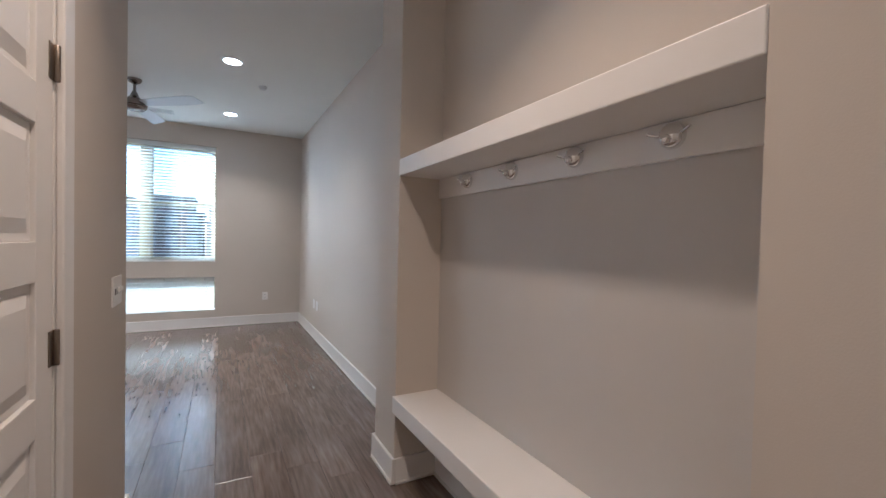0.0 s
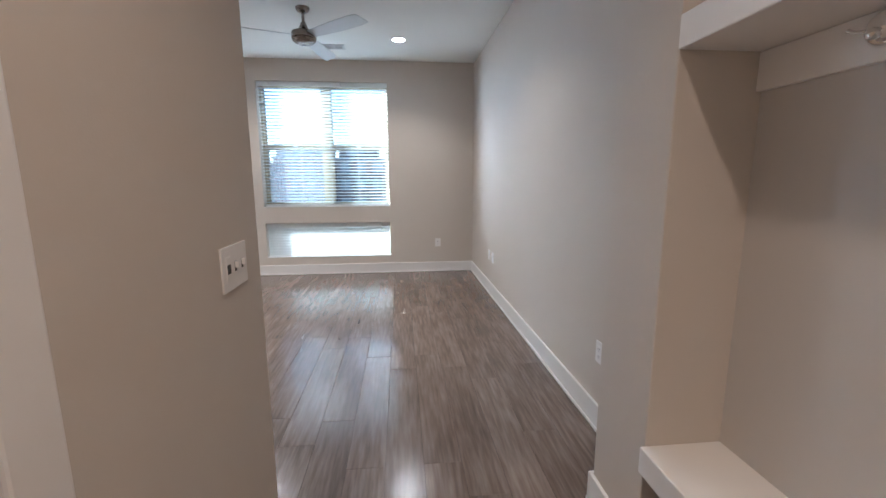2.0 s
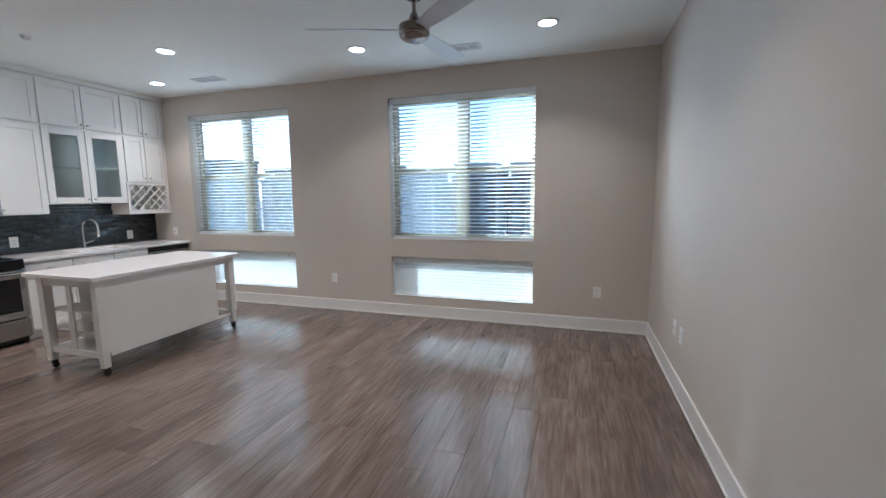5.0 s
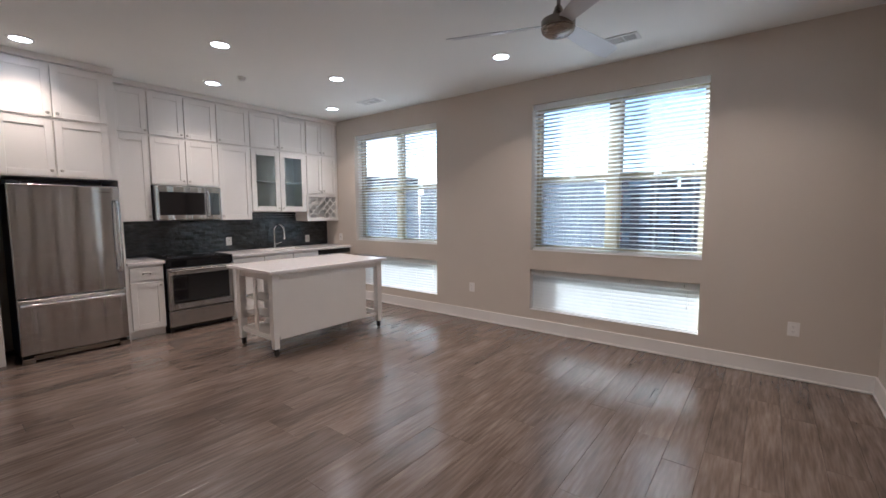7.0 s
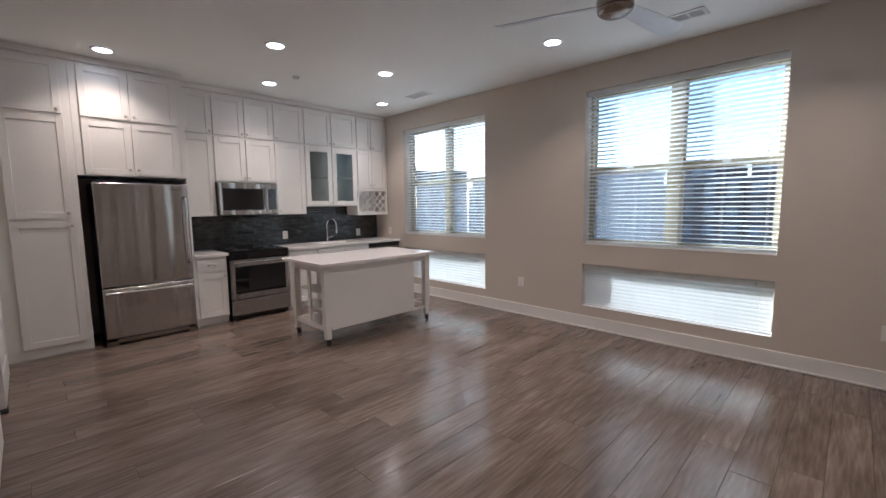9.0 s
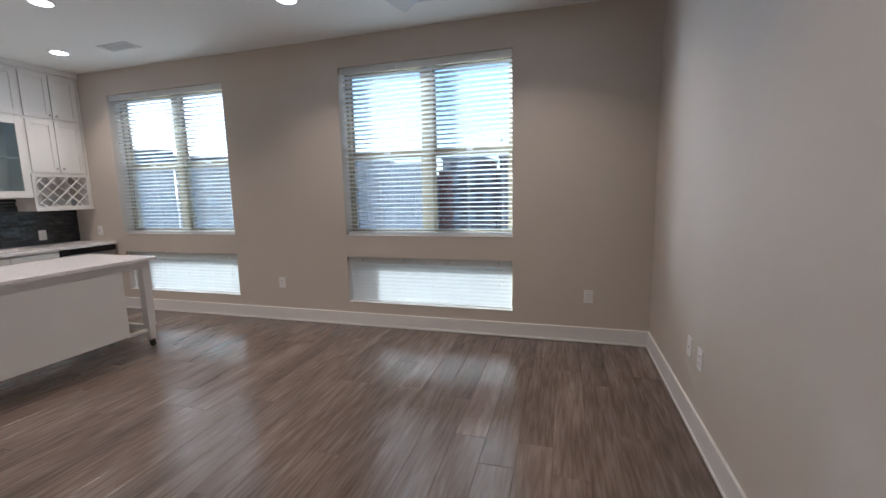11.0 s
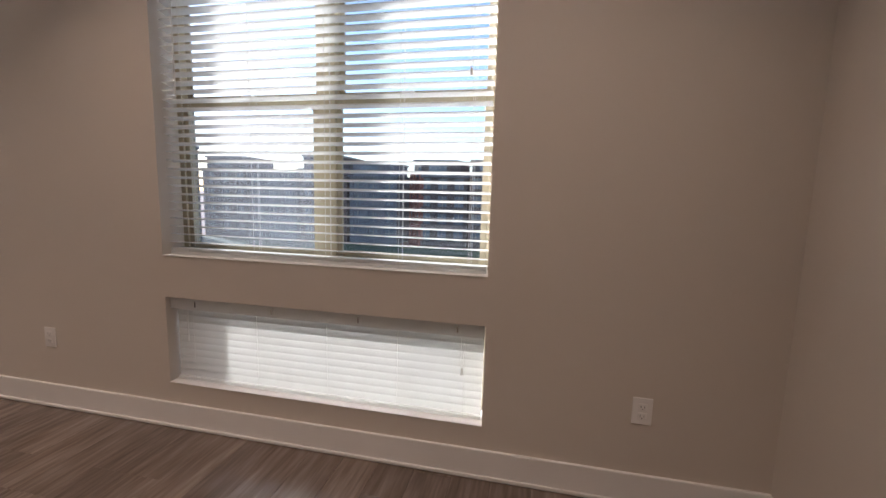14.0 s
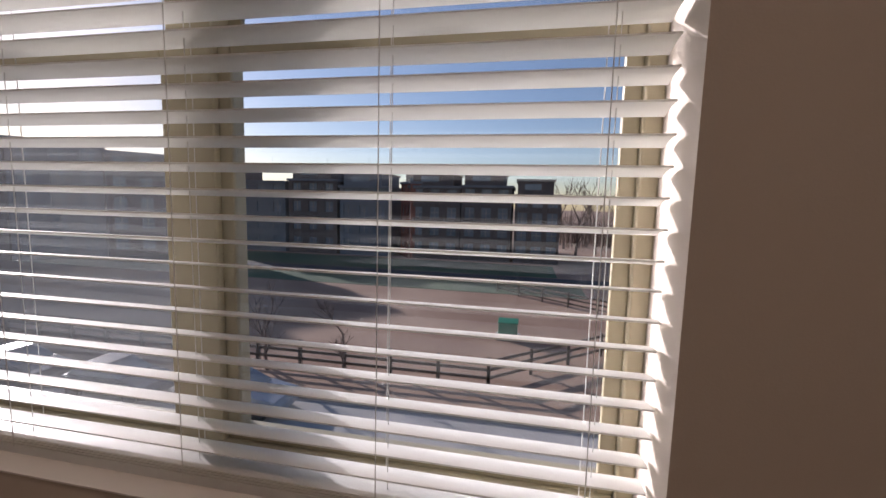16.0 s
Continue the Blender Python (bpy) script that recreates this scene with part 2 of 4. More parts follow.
def finish(name, bm, mat, parent=None, bevel=0.0, smooth=False):
    bmesh.ops.recalc_face_normals(bm, faces=bm.faces)
    if parent is not None:
        bmesh.ops.translate(bm, vec=-base_of(parent), verts=bm.verts)
    me = bpy.data.meshes.new(name)
    bm.to_mesh(me)
    bm.free()
    me.materials.append(mat)
    if smooth:
        me.shade_smooth()
        me.set_sharp_from_angle(angle=radians(40))
    ob = new(name, me)
    if parent is not None:
        ob.parent = parent
    if bevel:
        mod = ob.modifiers.new("bevel", "BEVEL")
        mod.width, mod.segments, mod.limit_method = bevel, 2, "ANGLE"
    return ob


def base_of(ob):
    v = Vector((0, 0, 0))
    while ob is not None:
        v += ob.location
        ob = ob.parent
    return v


def boxes(name, items, mat, parent=None, bevel=0.0):
    bm = bmesh.new()
    for it in items:
        add_box(bm, *it)
    return finish(name, bm, mat, parent, bevel)


def thing(name, at, label, category, group="", kind=""):
    e = new(name)
    e.location = at
    return tagged(e, label, category, group, kind)


def structure(ob, label, category):
    return tagged(ob, label, category, kind="structure")


# ---- plan ----
XL, XR, YN, YB = -5.47, 1.226, 7.60, 2.98     # kitchen wall, right wall, window wall, back wall
YC = 3.10                                      # end of the hall wall
HL, HR = -0.245, 0.962                         # hall walls
YH = -1.6                                      # hall's end
NY0, NY1, NX = 1.19, 2.875, 1.217                # bench niche
POST_Y = 3.19
W2, W1 = (-1.638, 0.058), (-4.70, -3.03)
WZ, LZ = (0.942, 2.58), (0.248, 0.722)
YG = 7.74                                      # window frames
YO = 7.84                                      # outer face


def holed(name, axis, c0, c1, a0, a1, z0, z1, holes, mat):
    """A wall with rectangular openings; axis x or y is the way it runs."""
    xs = sorted({a0, a1, *[h[0] for h in holes], *[h[1] for h in holes]})
    zs = sorted({z0, z1, *[h[2] for h in holes], *[h[3] for h in holes]})
    bm = bmesh.new()

    def filled(i, j):
        if not (0 <= i < len(xs) - 1 and 0 <= j < len(zs) - 1):
            return False
        cx, cz = (xs[i] + xs[i + 1]) / 2, (zs[j] + zs[j + 1]) / 2
        return not any(h[0] < cx < h[1] and h[2] < cz < h[3] for h in holes)

    def quad(pts):
        bm.faces.new([bm.verts.new((p[0], p[1], p[2]) if axis == "x" else (p[1], p[0], p[2])) for p in pts])

    for i in range(len(xs) - 1):
        for j in range(len(zs) - 1):
            if not filled(i, j):
                continue
            xa, xb, za, zb = xs[i], xs[i + 1], zs[j], zs[j + 1]
            quad([(xa, c0, za), (xb, c0, za), (xb, c0, zb), (xa, c0, zb)])
            quad([(xa, c1, za), (xa, c1, zb), (xb, c1, zb), (xb, c1, za)])
            if not filled(i - 1, j):
                quad([(xa, c0, za), (xa, c0, zb), (xa, c1, zb), (xa, c1, za)])
            if not filled(i + 1, j):
                quad([(xb, c0, za), (xb, c1, za), (xb, c1, zb), (xb, c0, zb)])
            if not filled(i, j - 1):
                quad([(xa, c0, za), (xa, c1, za), (xb, c1, za), (xb, c0, za)])
            if not filled(i, j + 1):
                quad([(xa, c0, zb), (xb, c0, zb), (xb, c1, zb), (xa, c1, zb)])
    bmesh.ops.remove_doubles(bm, verts=bm.verts, dist=1e-5)
    return finish(name, bm, mat)


north = holed("wall_north", "x", YN, YO, XL - 0.2, XR + 0.2, -0.3, CEIL + 0.2, [(*W2, *WZ), (*W2, *LZ), (*W1, *WZ), (*W1, *LZ)], WALL)
structure(north, "greige painted window wall with deep drywall returns", "wall")
structure(boxes("wall_east", [(XR, XR + 0.15, POST_Y, YN, 0, CEIL)], WALL), "long greige painted wall beside the living room", "wall")
structure(boxes("wall_west", [(XL - 0.15, XL, YB - 0.15, YN, 0, CEIL)], WALL), "greige painted wall behind the kitchen cabinets", "wall")
DOOR_Y, DOOR_H = (1.385, 2.209), 2.06
CLOSETS = [(-4.42, -3.66), (-2.95, -2.2)]
structure(holed("wall_south", "x", YB - 0.12, YB, XL, HL - 0.12, 0, CEIL, [(a, b, -0.0, 2.05) for a, b in CLOSETS], WALL), "greige painted wall behind the sliding doors", "wall")
structure(holed("wall_hall_west", "y", HL - 0.12, HL, YH, YC, 0, CEIL, [(*DOOR_Y, 0.0, DOOR_H)], WALL), "greige painted hall wall with a doorway", "wall")
structure(boxes("wall_hall_end", [(HL - 0.12, XR + 0.15, YH - 0.12, YH, 0, CEIL)], WALL), "greige painted wall at the end of the hall", "wall")
structure(boxes("wall_hall_east", [(HR, XR + 0.15, YH, NY0, 0, CEIL)], WALL), "greige painted hall wall beside the bench niche", "wall")
structure(boxes("wall_niche_back", [(NX, XR + 0.15, NY0, NY1, 1.66, CEIL)], WALL), "greige painted wall above the niche shelf", "wall")
# Lower part of the same wall, with the cool light put into its colour.
structure(boxes("wall_niche_panel", [(NX, XR + 0.15, NY0, NY1, 0, 1.6599)], COOLWALL), "greige back of the bench niche, greyed for the cooler light there", "wall")
structure(boxes("wall_post", [(HR, XR + 0.15, NY1, POST_Y, 0, CEIL)], WALL, bevel=0.004), "greige painted wall end between niche and living room", "wall")
structure(boxes("wall_closet", [(XL, HL - 0.14, 2.2, 2.3, 0, CEIL), (-3.32, -3.22, 2.3, YB - 0.12, 0, CEIL)], WALL), "plain inner walls of the closets", "wall")
structure(boxes("wall_room_behind", [(HL - 1.6, HL - 1.5, YH, 2.2, 0, CEIL)], WALL), "plain wall of the room behind the hall door", "wall")
structure(boxes("ceiling", [(XL - 0.2, XR + 0.2, YH - 0.2, YN, CEIL, CEIL + 0.15)], CEILING), "flat matte white painted ceiling", "ceiling")


# ---- baseboards ----
def baseboard(items):
    """Runs of board with a rounded shoe at the floor: (x0, y0, x1, y1, nx, ny), n towards the room."""
    bm = bmesh.new()
    for x0, y0, x1, y1, nx, ny in items:
        for off, h in ((0.016, 0.14), (0.026, 0.02)):
            o = 0.0 if off < 0.02 else 0.0162
            xs = sorted((x0 + nx * o, x1 + nx * off)) if nx else (x0, x1)
            ys = sorted((y0 + ny * o, y1 + ny * off)) if ny else (y0, y1)
            add_box(bm, xs[0], xs[1], ys[0], ys[1], 0.001, h)
    return structure(finish("baseboard", bm, TRIM, bevel=0.005), "white painted wooden baseboard with shoe moulding", "baseboard")


baseboard([(-4.80, YN, XR, YN, 0, -1), (XR, POST_Y, XR, YN - 0.0161, -1, 0), (HR - 0.016, POST_Y, XR - 0.016, POST_Y, 0, 1), (HR, NY1 - 0.016, HR, POST_Y, -1, 0),
           (HR, NY1, NX, NY1, 0, -1), (NX, NY0, NX, NY1 - 0.016, -1, 0), (HR, YH, HR, NY0, -1, 0), (HL, DOOR_Y[1] + 0.085, HL, YC, 1, 0), (HL - 0.12, YC, HL + 0.016, YC, 0, 1), (HL, YH, HL, DOOR_Y[0] - 0.085, 1, 0),
           (-2.1, YB, HL - 0.12, YB, 0, 1)])


# ---- windows ----
def window(name, x0, x1, z0, z1, tall):
    w = thing(name, ((x0 + x1) / 2, YG, z0), "tan framed double window with clear panes" if tall else "low wide window with a tan frame", "window", "windows", "structure")
    xm, f, mw = (x0 + x1) / 2 + 0.014, 0.03, 0.05
    zs = 1.78
    out = [(x0, x0 + f, YG, YG + 0.09, z0, z1), (x1 - f, x1, YG, YG + 0.09, z0, z1), (x0 + f, x1 - f, YG, YG + 0.09, z0, z0 + f), (x0 + f, x1 - f, YG, YG + 0.09, z1 - f, z1)]
    if tall:
        out.append((xm - mw, xm + mw, YG - 0.002, YG + 0.09, z0 + f, z1 - f))
    boxes("frame", out, VINYL, w, 0.004)
    sash = []
    for a, b in ((x0 + f, xm - mw), (xm + mw, x1 - f)) if tall else ((x0 + f, x1 - f),):
        spans = ((z0 + f, zs - 0.03, 0.012), (zs - 0.03, z1 - f, 0.045)) if tall else ((z0 + f, z1 - f, 0.03),)
        for za, zb, d in spans:
            s = 0.028
            sash += [(a, a + s, YG + d, YG + d + 0.016, za, zb), (b - s, b, YG + d, YG + d + 0.016, za, zb), (a + s, b - s, YG + d, YG + d + 0.016, za, za + s), (a + s, b - s, YG + d, YG + d + 0.016, zb - s - 0.01, zb)]
            p = boxes("pane", [(a + s - 0.004, b - s + 0.004, YG + d + 0.005, YG + d + 0.009, za + s - 0.004, zb - s - 0.006)], PANE, w)
            p.visible_shadow = False
            if tall and d < 0.02 and (a < xm - 0.3 or x0 < -3):
                # Added sheet behind the pane: stands for the hazy sun glare on it.
                boxes("insect_screen", [(a + 0.004, b - 0.004, YG + 0.074, YG + 0.0745, za + 0.004, zb - 0.004)], HAZE, w)
    boxes("sash", sash, TRIM if not tall else VINYL, w, 0.003)
    if tall:
        boxes("latch", [(x - 0.03, x + 0.03, YG - 0.012, YG + 0.012, zs - 0.03, zs - 0.014) for x in ((x0 + xm) / 2, (xm + x1) / 2)], TRIM, w, 0.003)
    return w


for k, (x0, x1) in enumerate((W2, W1)):
    window("window_%d" % (2 * k + 1), x0, x1, *WZ, True)
    window("window_%d" % (2 * k + 2), x0, x1, *LZ, False)


for x0, x1 in (W2, W1):
    for z in (WZ[0], LZ[0]):
        structure(boxes("window_sill", [(x0 + 0.001, x1 - 0.001, YN - 0.004, YG - 0.001, z, z + 0.0035)], TRIM), "thin white painted window sill", "window sill")


def blind(x0, x1, z0, z1, low):
    b = thing("window_blind", ((x0 + x1) / 2, 7.668, z1), "white horizontal slat blind hanging open in the window" if not low else "white slat blind with tilted slats in the low window", "blind", "window blinds")
    a, c, y = x0 + 0.012, x1 - 0.012, 7.668
    head = 0.05
    boxes("headrail", [(a, c, y - 0.028, y + 0.028, z1 - 0.048, z1 - 0.002)], SLAT, b, 0.004)
    boxes("valance", [(a - 0.006, c + 0.006, y - 0.046, y - 0.036, z1 - 0.066, z1 - 0.002)], SLAT, b, 0.003)
    pitch, tilt = (0.0425, radians(-11)) if not low else (0.038, radians(71))
    bm = bmesh.new()
    n, half, thick = 6, 0.0248, 0.0028
    top, bot = [], []
    for i in range(n + 1):
        u = -half + 2 * half * i / n
        crown = 0.0026 * (1 - (u / half) ** 2)
        yy, zz = u * math.cos(tilt) - crown * math.sin(tilt), u * math.sin(tilt) + crown * math.cos(tilt)
        top.append([bm.verts.new((x, yy, zz + thick / 2)) for x in (a, c)])
        bot.append([bm.verts.new((x, yy, zz - thick / 2)) for x in (a, c)])
    for i in range(n):
        bm.faces.new((top[i][0], top[i][1], top[i + 1][1], top[i + 1][0]))
        bm.faces.new((bot[i][0], bot[i + 1][0], bot[i + 1][1], bot[i][1]))
        for k in (0, 1):
            bm.faces.new((top[i][k], top[i + 1][k], bot[i + 1][k], bot[i][k]))
    bm.faces.new((top[0][0], bot[0][0], bot[0][1], top[0][1]))
    bm.faces.new((top[n][0], top[n][1], bot[n][1], bot[n][0]))
    bmesh.ops.recalc_face_normals(bm, faces=bm.faces)
    bmesh.ops.translate(bm, vec=(-(x0 + x1) / 2, 0, 0), verts=bm.verts)
    me = bpy.data.meshes.new("slat")
    bm.to_mesh(me)
    bm.free()
    me.materials.append(SLAT)
    rnd = random.Random(int(x0 * 100) + int(z0 * 10))
    z = z1 - 0.085
    while z > z0 + (0.02 if low else 0.05):
        s = new("slat", me)
        s.parent = b
        s.location = (rnd.uniform(-0.0015, 0.0015), rnd.uniform(-0.001, 0.001), z - z1)
        s.rotation_euler = (rnd.uniform(-0.012, 0.012), rnd.uniform(-0.0012, 0.0012), 0)
        z -= pitch
    boxes("bottom_rail", [(a, c, y - 0.025, y + 0.025, z0 + 0.004, z0 + 0.022)] + [(a, c, y - 0.024, y + 0.024, z0 + 0.025 + 0.005 * i, z0 + 0.0275 + 0.005 * i) for i in range(0 if low else 3)], SLAT, b, 0.003 if low else 0.0)
    bm = bmesh.new()
    w = c - a
    for fx in (0.07, 0.30, 0.535, 0.755, 0.95):
        for yy in (y - 0.0275, y + 0.0275):
            tube(bm, [(a + w * fx, yy, z1 - 0.05), (a + w * fx, yy, z0 + 0.02)], 0.0009, 5)
        tube(bm, [(a + w * fx + 0.012, y, z1 - 0.05), (a + w * fx + 0.012, y, z0 + 0.02)], 0.0008, 5)
    tagged(finish("ladder_cord", bm, CORD, b), kind="stuff")
    bm = bmesh.new()
    L = 0.75 if not low else 0.22
    for dx in (0.0, 0.012):
        tube(bm, [(c - 0.10 + dx, y - 0.034, z1 - 0.05), (c - 0.10 + dx, y - 0.035, z1 - L)], 0.001, 5)
    turned(bm, [(0.002, 0.0), (0.006, -0.006), (0.007, -0.032), (0.003, -0.036)], 10, (c - 0.094, y - 0.035, z1 - L))
    tube(bm, [(a + 0.09, y - 0.034, z1 - 0.06), (a + 0.09, y - 0.036, z1 - L * 1.1)], 0.0035 if not low else 0.002, 8)
    tagged(finish("pull_cord", bm, CORD, b, smooth=True), kind="stuff")
    bm = bmesh.new()
    for fx in (0.09, 0.36, 0.64, 0.93):
        add_box(bm, a + w * fx - 0.003, a + w * fx + 0.003, y - 0.048, y - 0.0465, z1 - 0.05, z1 - 0.02)
    tagged(finish("valance_clip", bm, CHROME, b), kind="stuff")
    return b


for x0, x1 in (W2, W1):
    blind(x0, x1, *WZ, False)
    blind(x0, x1, *LZ, True)


# ---- panelled doors ----
def panel_leaf(name, parent, x0, x1, y0, y1, z0, z1, axis, rows=5):
    """A door leaf of stiles, rails and raised panels; the width runs along axis."""
    bm = bmesh.new()
    a0, a1, c0, c1 = (x0, x1, y0, y1) if axis == "x" else (y0, y1, x0, x1)

    def put(u0, u1, d0, d1, za, zb):
        add_box(bm, *((u0, u1, d0, d1) if axis == "x" else (d0, d1, u0, u1)), za, zb)

    s, rail = 0.105, 0.095
    put(a0, a0 + s, c0, c1, z0, z1)
    put(a1 - s, a1, c0, c1, z0, z1)
    zz = [z0 + 0.20]
    h = (z1 - z0 - 0.20 - 0.11 - rail * (rows - 1)) / rows
    put(a0 + s, a1 - s, c0, c1, z0, z0 + 0.20)
    z = z0 + 0.20
    for i in range(rows):
        put(a0 + s, a1 - s, c0 + 0.010, c1 - 0.010, z, z + h)
        for (d0, d1, din) in ((c1 - 0.010, c1 - 0.002, 1), (c0 + 0.010, c0 + 0.002, 0)):
            lo, hi = 0.018, 0.05
            pts = []
            for inset, d in ((lo, d0), (hi, d1)):
                ring = [(a0 + s + inset, z + inset), (a1 - s - inset, z + inset), (a1 - s - inset, z + h - inset), (a0 + s + inset, z + h - inset)]
                pts.append([bm.verts.new((u, d, v) if axis == "x" else (d, u, v)) for u, v in ring])
            for k in range(4):
                bm.faces.new((pts[0][k], pts[0][(k + 1) % 4], pts[1][(k + 1) % 4], pts[1][k]))
            bm.faces.new(pts[1])
        z += h
        put(a0 + s, a1 - s, c0, c1, z, z + (rail if i < rows - 1 else 0.11))
        z += rail
    return finish(name, bm, TRIM, parent, 0.0025)


door = thing("door_1", (HL, sum(DOOR_Y) / 2, 0), "white five-panel interior door, closed, with metal hinges", "door", kind="structure")
DY0, DY1 = DOOR_Y
panel_leaf("leaf", door, HL - 0.036, HL - 0.001, DY0 + 0.022, DY1 - 0.022, 0.012, DOOR_H - 0.022, "y")
boxes("jamb", [(HL - 0.12, HL, DY0, DY0 + 0.018, 0, DOOR_H), (HL - 0.12, HL, DY1 - 0.018, DY1, 0, DOOR_H), (HL - 0.12, HL, DY0 + 0.018, DY1 - 0.018, DOOR_H - 0.018, DOOR_H)], TRIM, door, 0.002)
boxes("casing", [(HL, HL + 0.018, DY0 - 0.078, DY0 + 0.006, 0, DOOR_H + 0.078), (HL, HL + 0.018, DY1 - 0.006, DY1 + 0.078, 0, DOOR_H + 0.078), (HL, HL + 0.018, DY0 + 0.006, DY1 - 0.006, DOOR_H - 0.006, DOOR_H + 0.078)], TRIM, door, 0.005)
for z in (0.28, 1.03, 1.74):
    bm = bmesh.new()
    turned(bm, [(0.0065, -0.045), (0.0075, -0.043), (0.0075, 0.043), (0.0065, 0.045)], 14, (HL + 0.006, DY1 - 0.020, z))
    add_box(bm, HL - 0.001, HL + 0.0015, DY1 - 0.052, DY1 - 0.022, z - 0.044, z + 0.044)
    add_box(bm, HL - 0.0005, HL + 0.002, DY1 - 0.0175, DY1 - 0.007, z - 0.044, z + 0.044)
    finish("hinge", bm, BRONZE, door, smooth=True)
bm = bmesh.new()
turned(bm, [(0.032, 0), (0.032, 0.008), (0.012, 0.012), (0.012, 0.035), (0.026, 0.042), (0.029, 0.055), (0.02, 0.066)], 20, (HL, DY0 + 0.09, 0.96), "x")
finish("knob", bm, NICKEL, door, smooth=True)

bm = bmesh.new()
turned(bm, [(0.014, 0), (0.014, 0.004), (0.005, 0.008)], 12, (HL + 0.016, 2.985, 0.06), "x")
tube(bm, [(HL + 0.02, 2.985, 0.06), (HL + 0.085, 2.985, 0.06)], 0.004, 8)
for k in range(9):
    turned(bm, [(0.006, 0), (0.0062, 0.003)], 10, (HL + 0.026 + 0.006 * k, 2.985, 0.06), "x")
turned(bm, [(0.008, 0), (0.009, 0.008), (0.006, 0.012)], 10, (HL + 0.085, 2.985, 0.06), "x")
tagged(finish("door_stop", bm, NICKEL, smooth=True), "metal spring door stop screwed to the baseboard", "door stop")

for a, b in CLOSETS:
    d = thing("sliding_door", ((a + b) / 2, YB + 0.05, 0), "white five-panel sliding door hung on black hardware", "door", "sliding closet doors")
    panel_leaf("leaf", d, a - 0.06, b + 0.05, YB + 0.035, YB + 0.072, 0.02, 2.12, "x")
    boxes("edge_pull", [(b + 0.05, b + 0.053, YB + 0.04, YB + 0.067, 0.92, 1.04), (b - 0.01, b + 0.02, YB + 0.072, YB + 0.076, 0.80, 1.15)], NICKEL, d, 0.001)
    bm = bmesh.new()
    for x in (a + 0.08, b - 0.06):
        add_box(bm, x - 0.02, x + 0.02, YB + 0.0725, YB + 0.078, 1.98, 2.22)
        turned(bm, [(0.045, -0.012), (0.05, -0.008), (0.05, 0.008), (0.045, 0.012)], 20, (x, YB + 0.062, 2.225), "y")
    finish("hanger", bm, IRON, d, 0.001)
    boxes("floor_guide", [(b - 0.02, b + 0.04, YB + 0.028, YB + 0.0345, 0.001, 0.05), (b - 0.02, b + 0.09, YB + 0.0345, YB + 0.08, 0.001, 0.014)], IRON, d, 0.001)
rail = boxes("sliding_door_track", [(-5.0, -1.45, YB + 0.058, YB + 0.066, 2.15, 2.19)] + [(x, x + 0.03, YB, YB + 0.058, 2.155, 2.185) for x in (-4.9, -4.1, -3.3, -2.5, -1.6)], IRON, None, 0.001)
structure(rail, "black flat steel track above the sliding doors", "door track")


# ---- bench niche ----
nb = thing("bench_seat", (1.07, 2.03, 0.39), "white painted built-in bench seat with a thick front edge", "bench")
boxes("seat", [(HR - 0.018, NX, NY0, NY1, 0.392, 0.48)], TRIM, nb, 0.004)
ns = thing("niche_shelf", (1.07, 2.03, 1.66), "thick white painted shelf spanning the niche", "shelf")
boxes("board", [(HR - 0.004, NX, NY0, NY1, 1.66, 1.748)], TRIM, ns, 0.004)
hr = thing("hook_rail", (NX, 2.03, 1.53), "white painted board under the shelf for coat hooks", "hook rail")
boxes("board", [(NX - 0.018, NX, NY0, NY1, 1.555, 1.6595)], TRIM, hr, 0.003)


def coat_hook(y, z):
    h = thing("coat_hook", (NX - 0.018, y, z), "polished chrome double coat hook with a round base", "coat hook", "coat hooks on the rail")
    x = NX - 0.018
    bm = bmesh.new()
    turned(bm, [(0.036, 0.0), (0.037, -0.004), (0.035, -0.014), (0.028, -0.024), (0.017, -0.030), (0.006, -0.032)], 28, (x, y, z), "x")
    finish("base", bm, CHROME, h, smooth=True)
    bm = bmesh.new()
    for s in (-1, 1):
        tube(bm, [(x - 0.012, y + s * 0.02, z + 0.002), (x - 0.020, y + s * 0.035, z + 0.003), (x - 0.025, y + s * 0.05, z + 0.007), (x - 0.026, y + s * 0.060, z + 0.013)], [0.005, 0.0042, 0.004, 0.005], 10)
    turned(bm, [(0.010, -0.026), (0.013, -0.036), (0.010, -0.044), (0.003, -0.047)], 18, (x, y, z - 0.012), "x")
    finish("prongs", bm, CHROME, h, smooth=True)
    return h


hook = coat_hook(2.56, 1.617)
for y in (2.21, 1.86, 1.51):
    copy_thing(hook, Matrix.Translation((NX - 0.018, y, 1.617)))


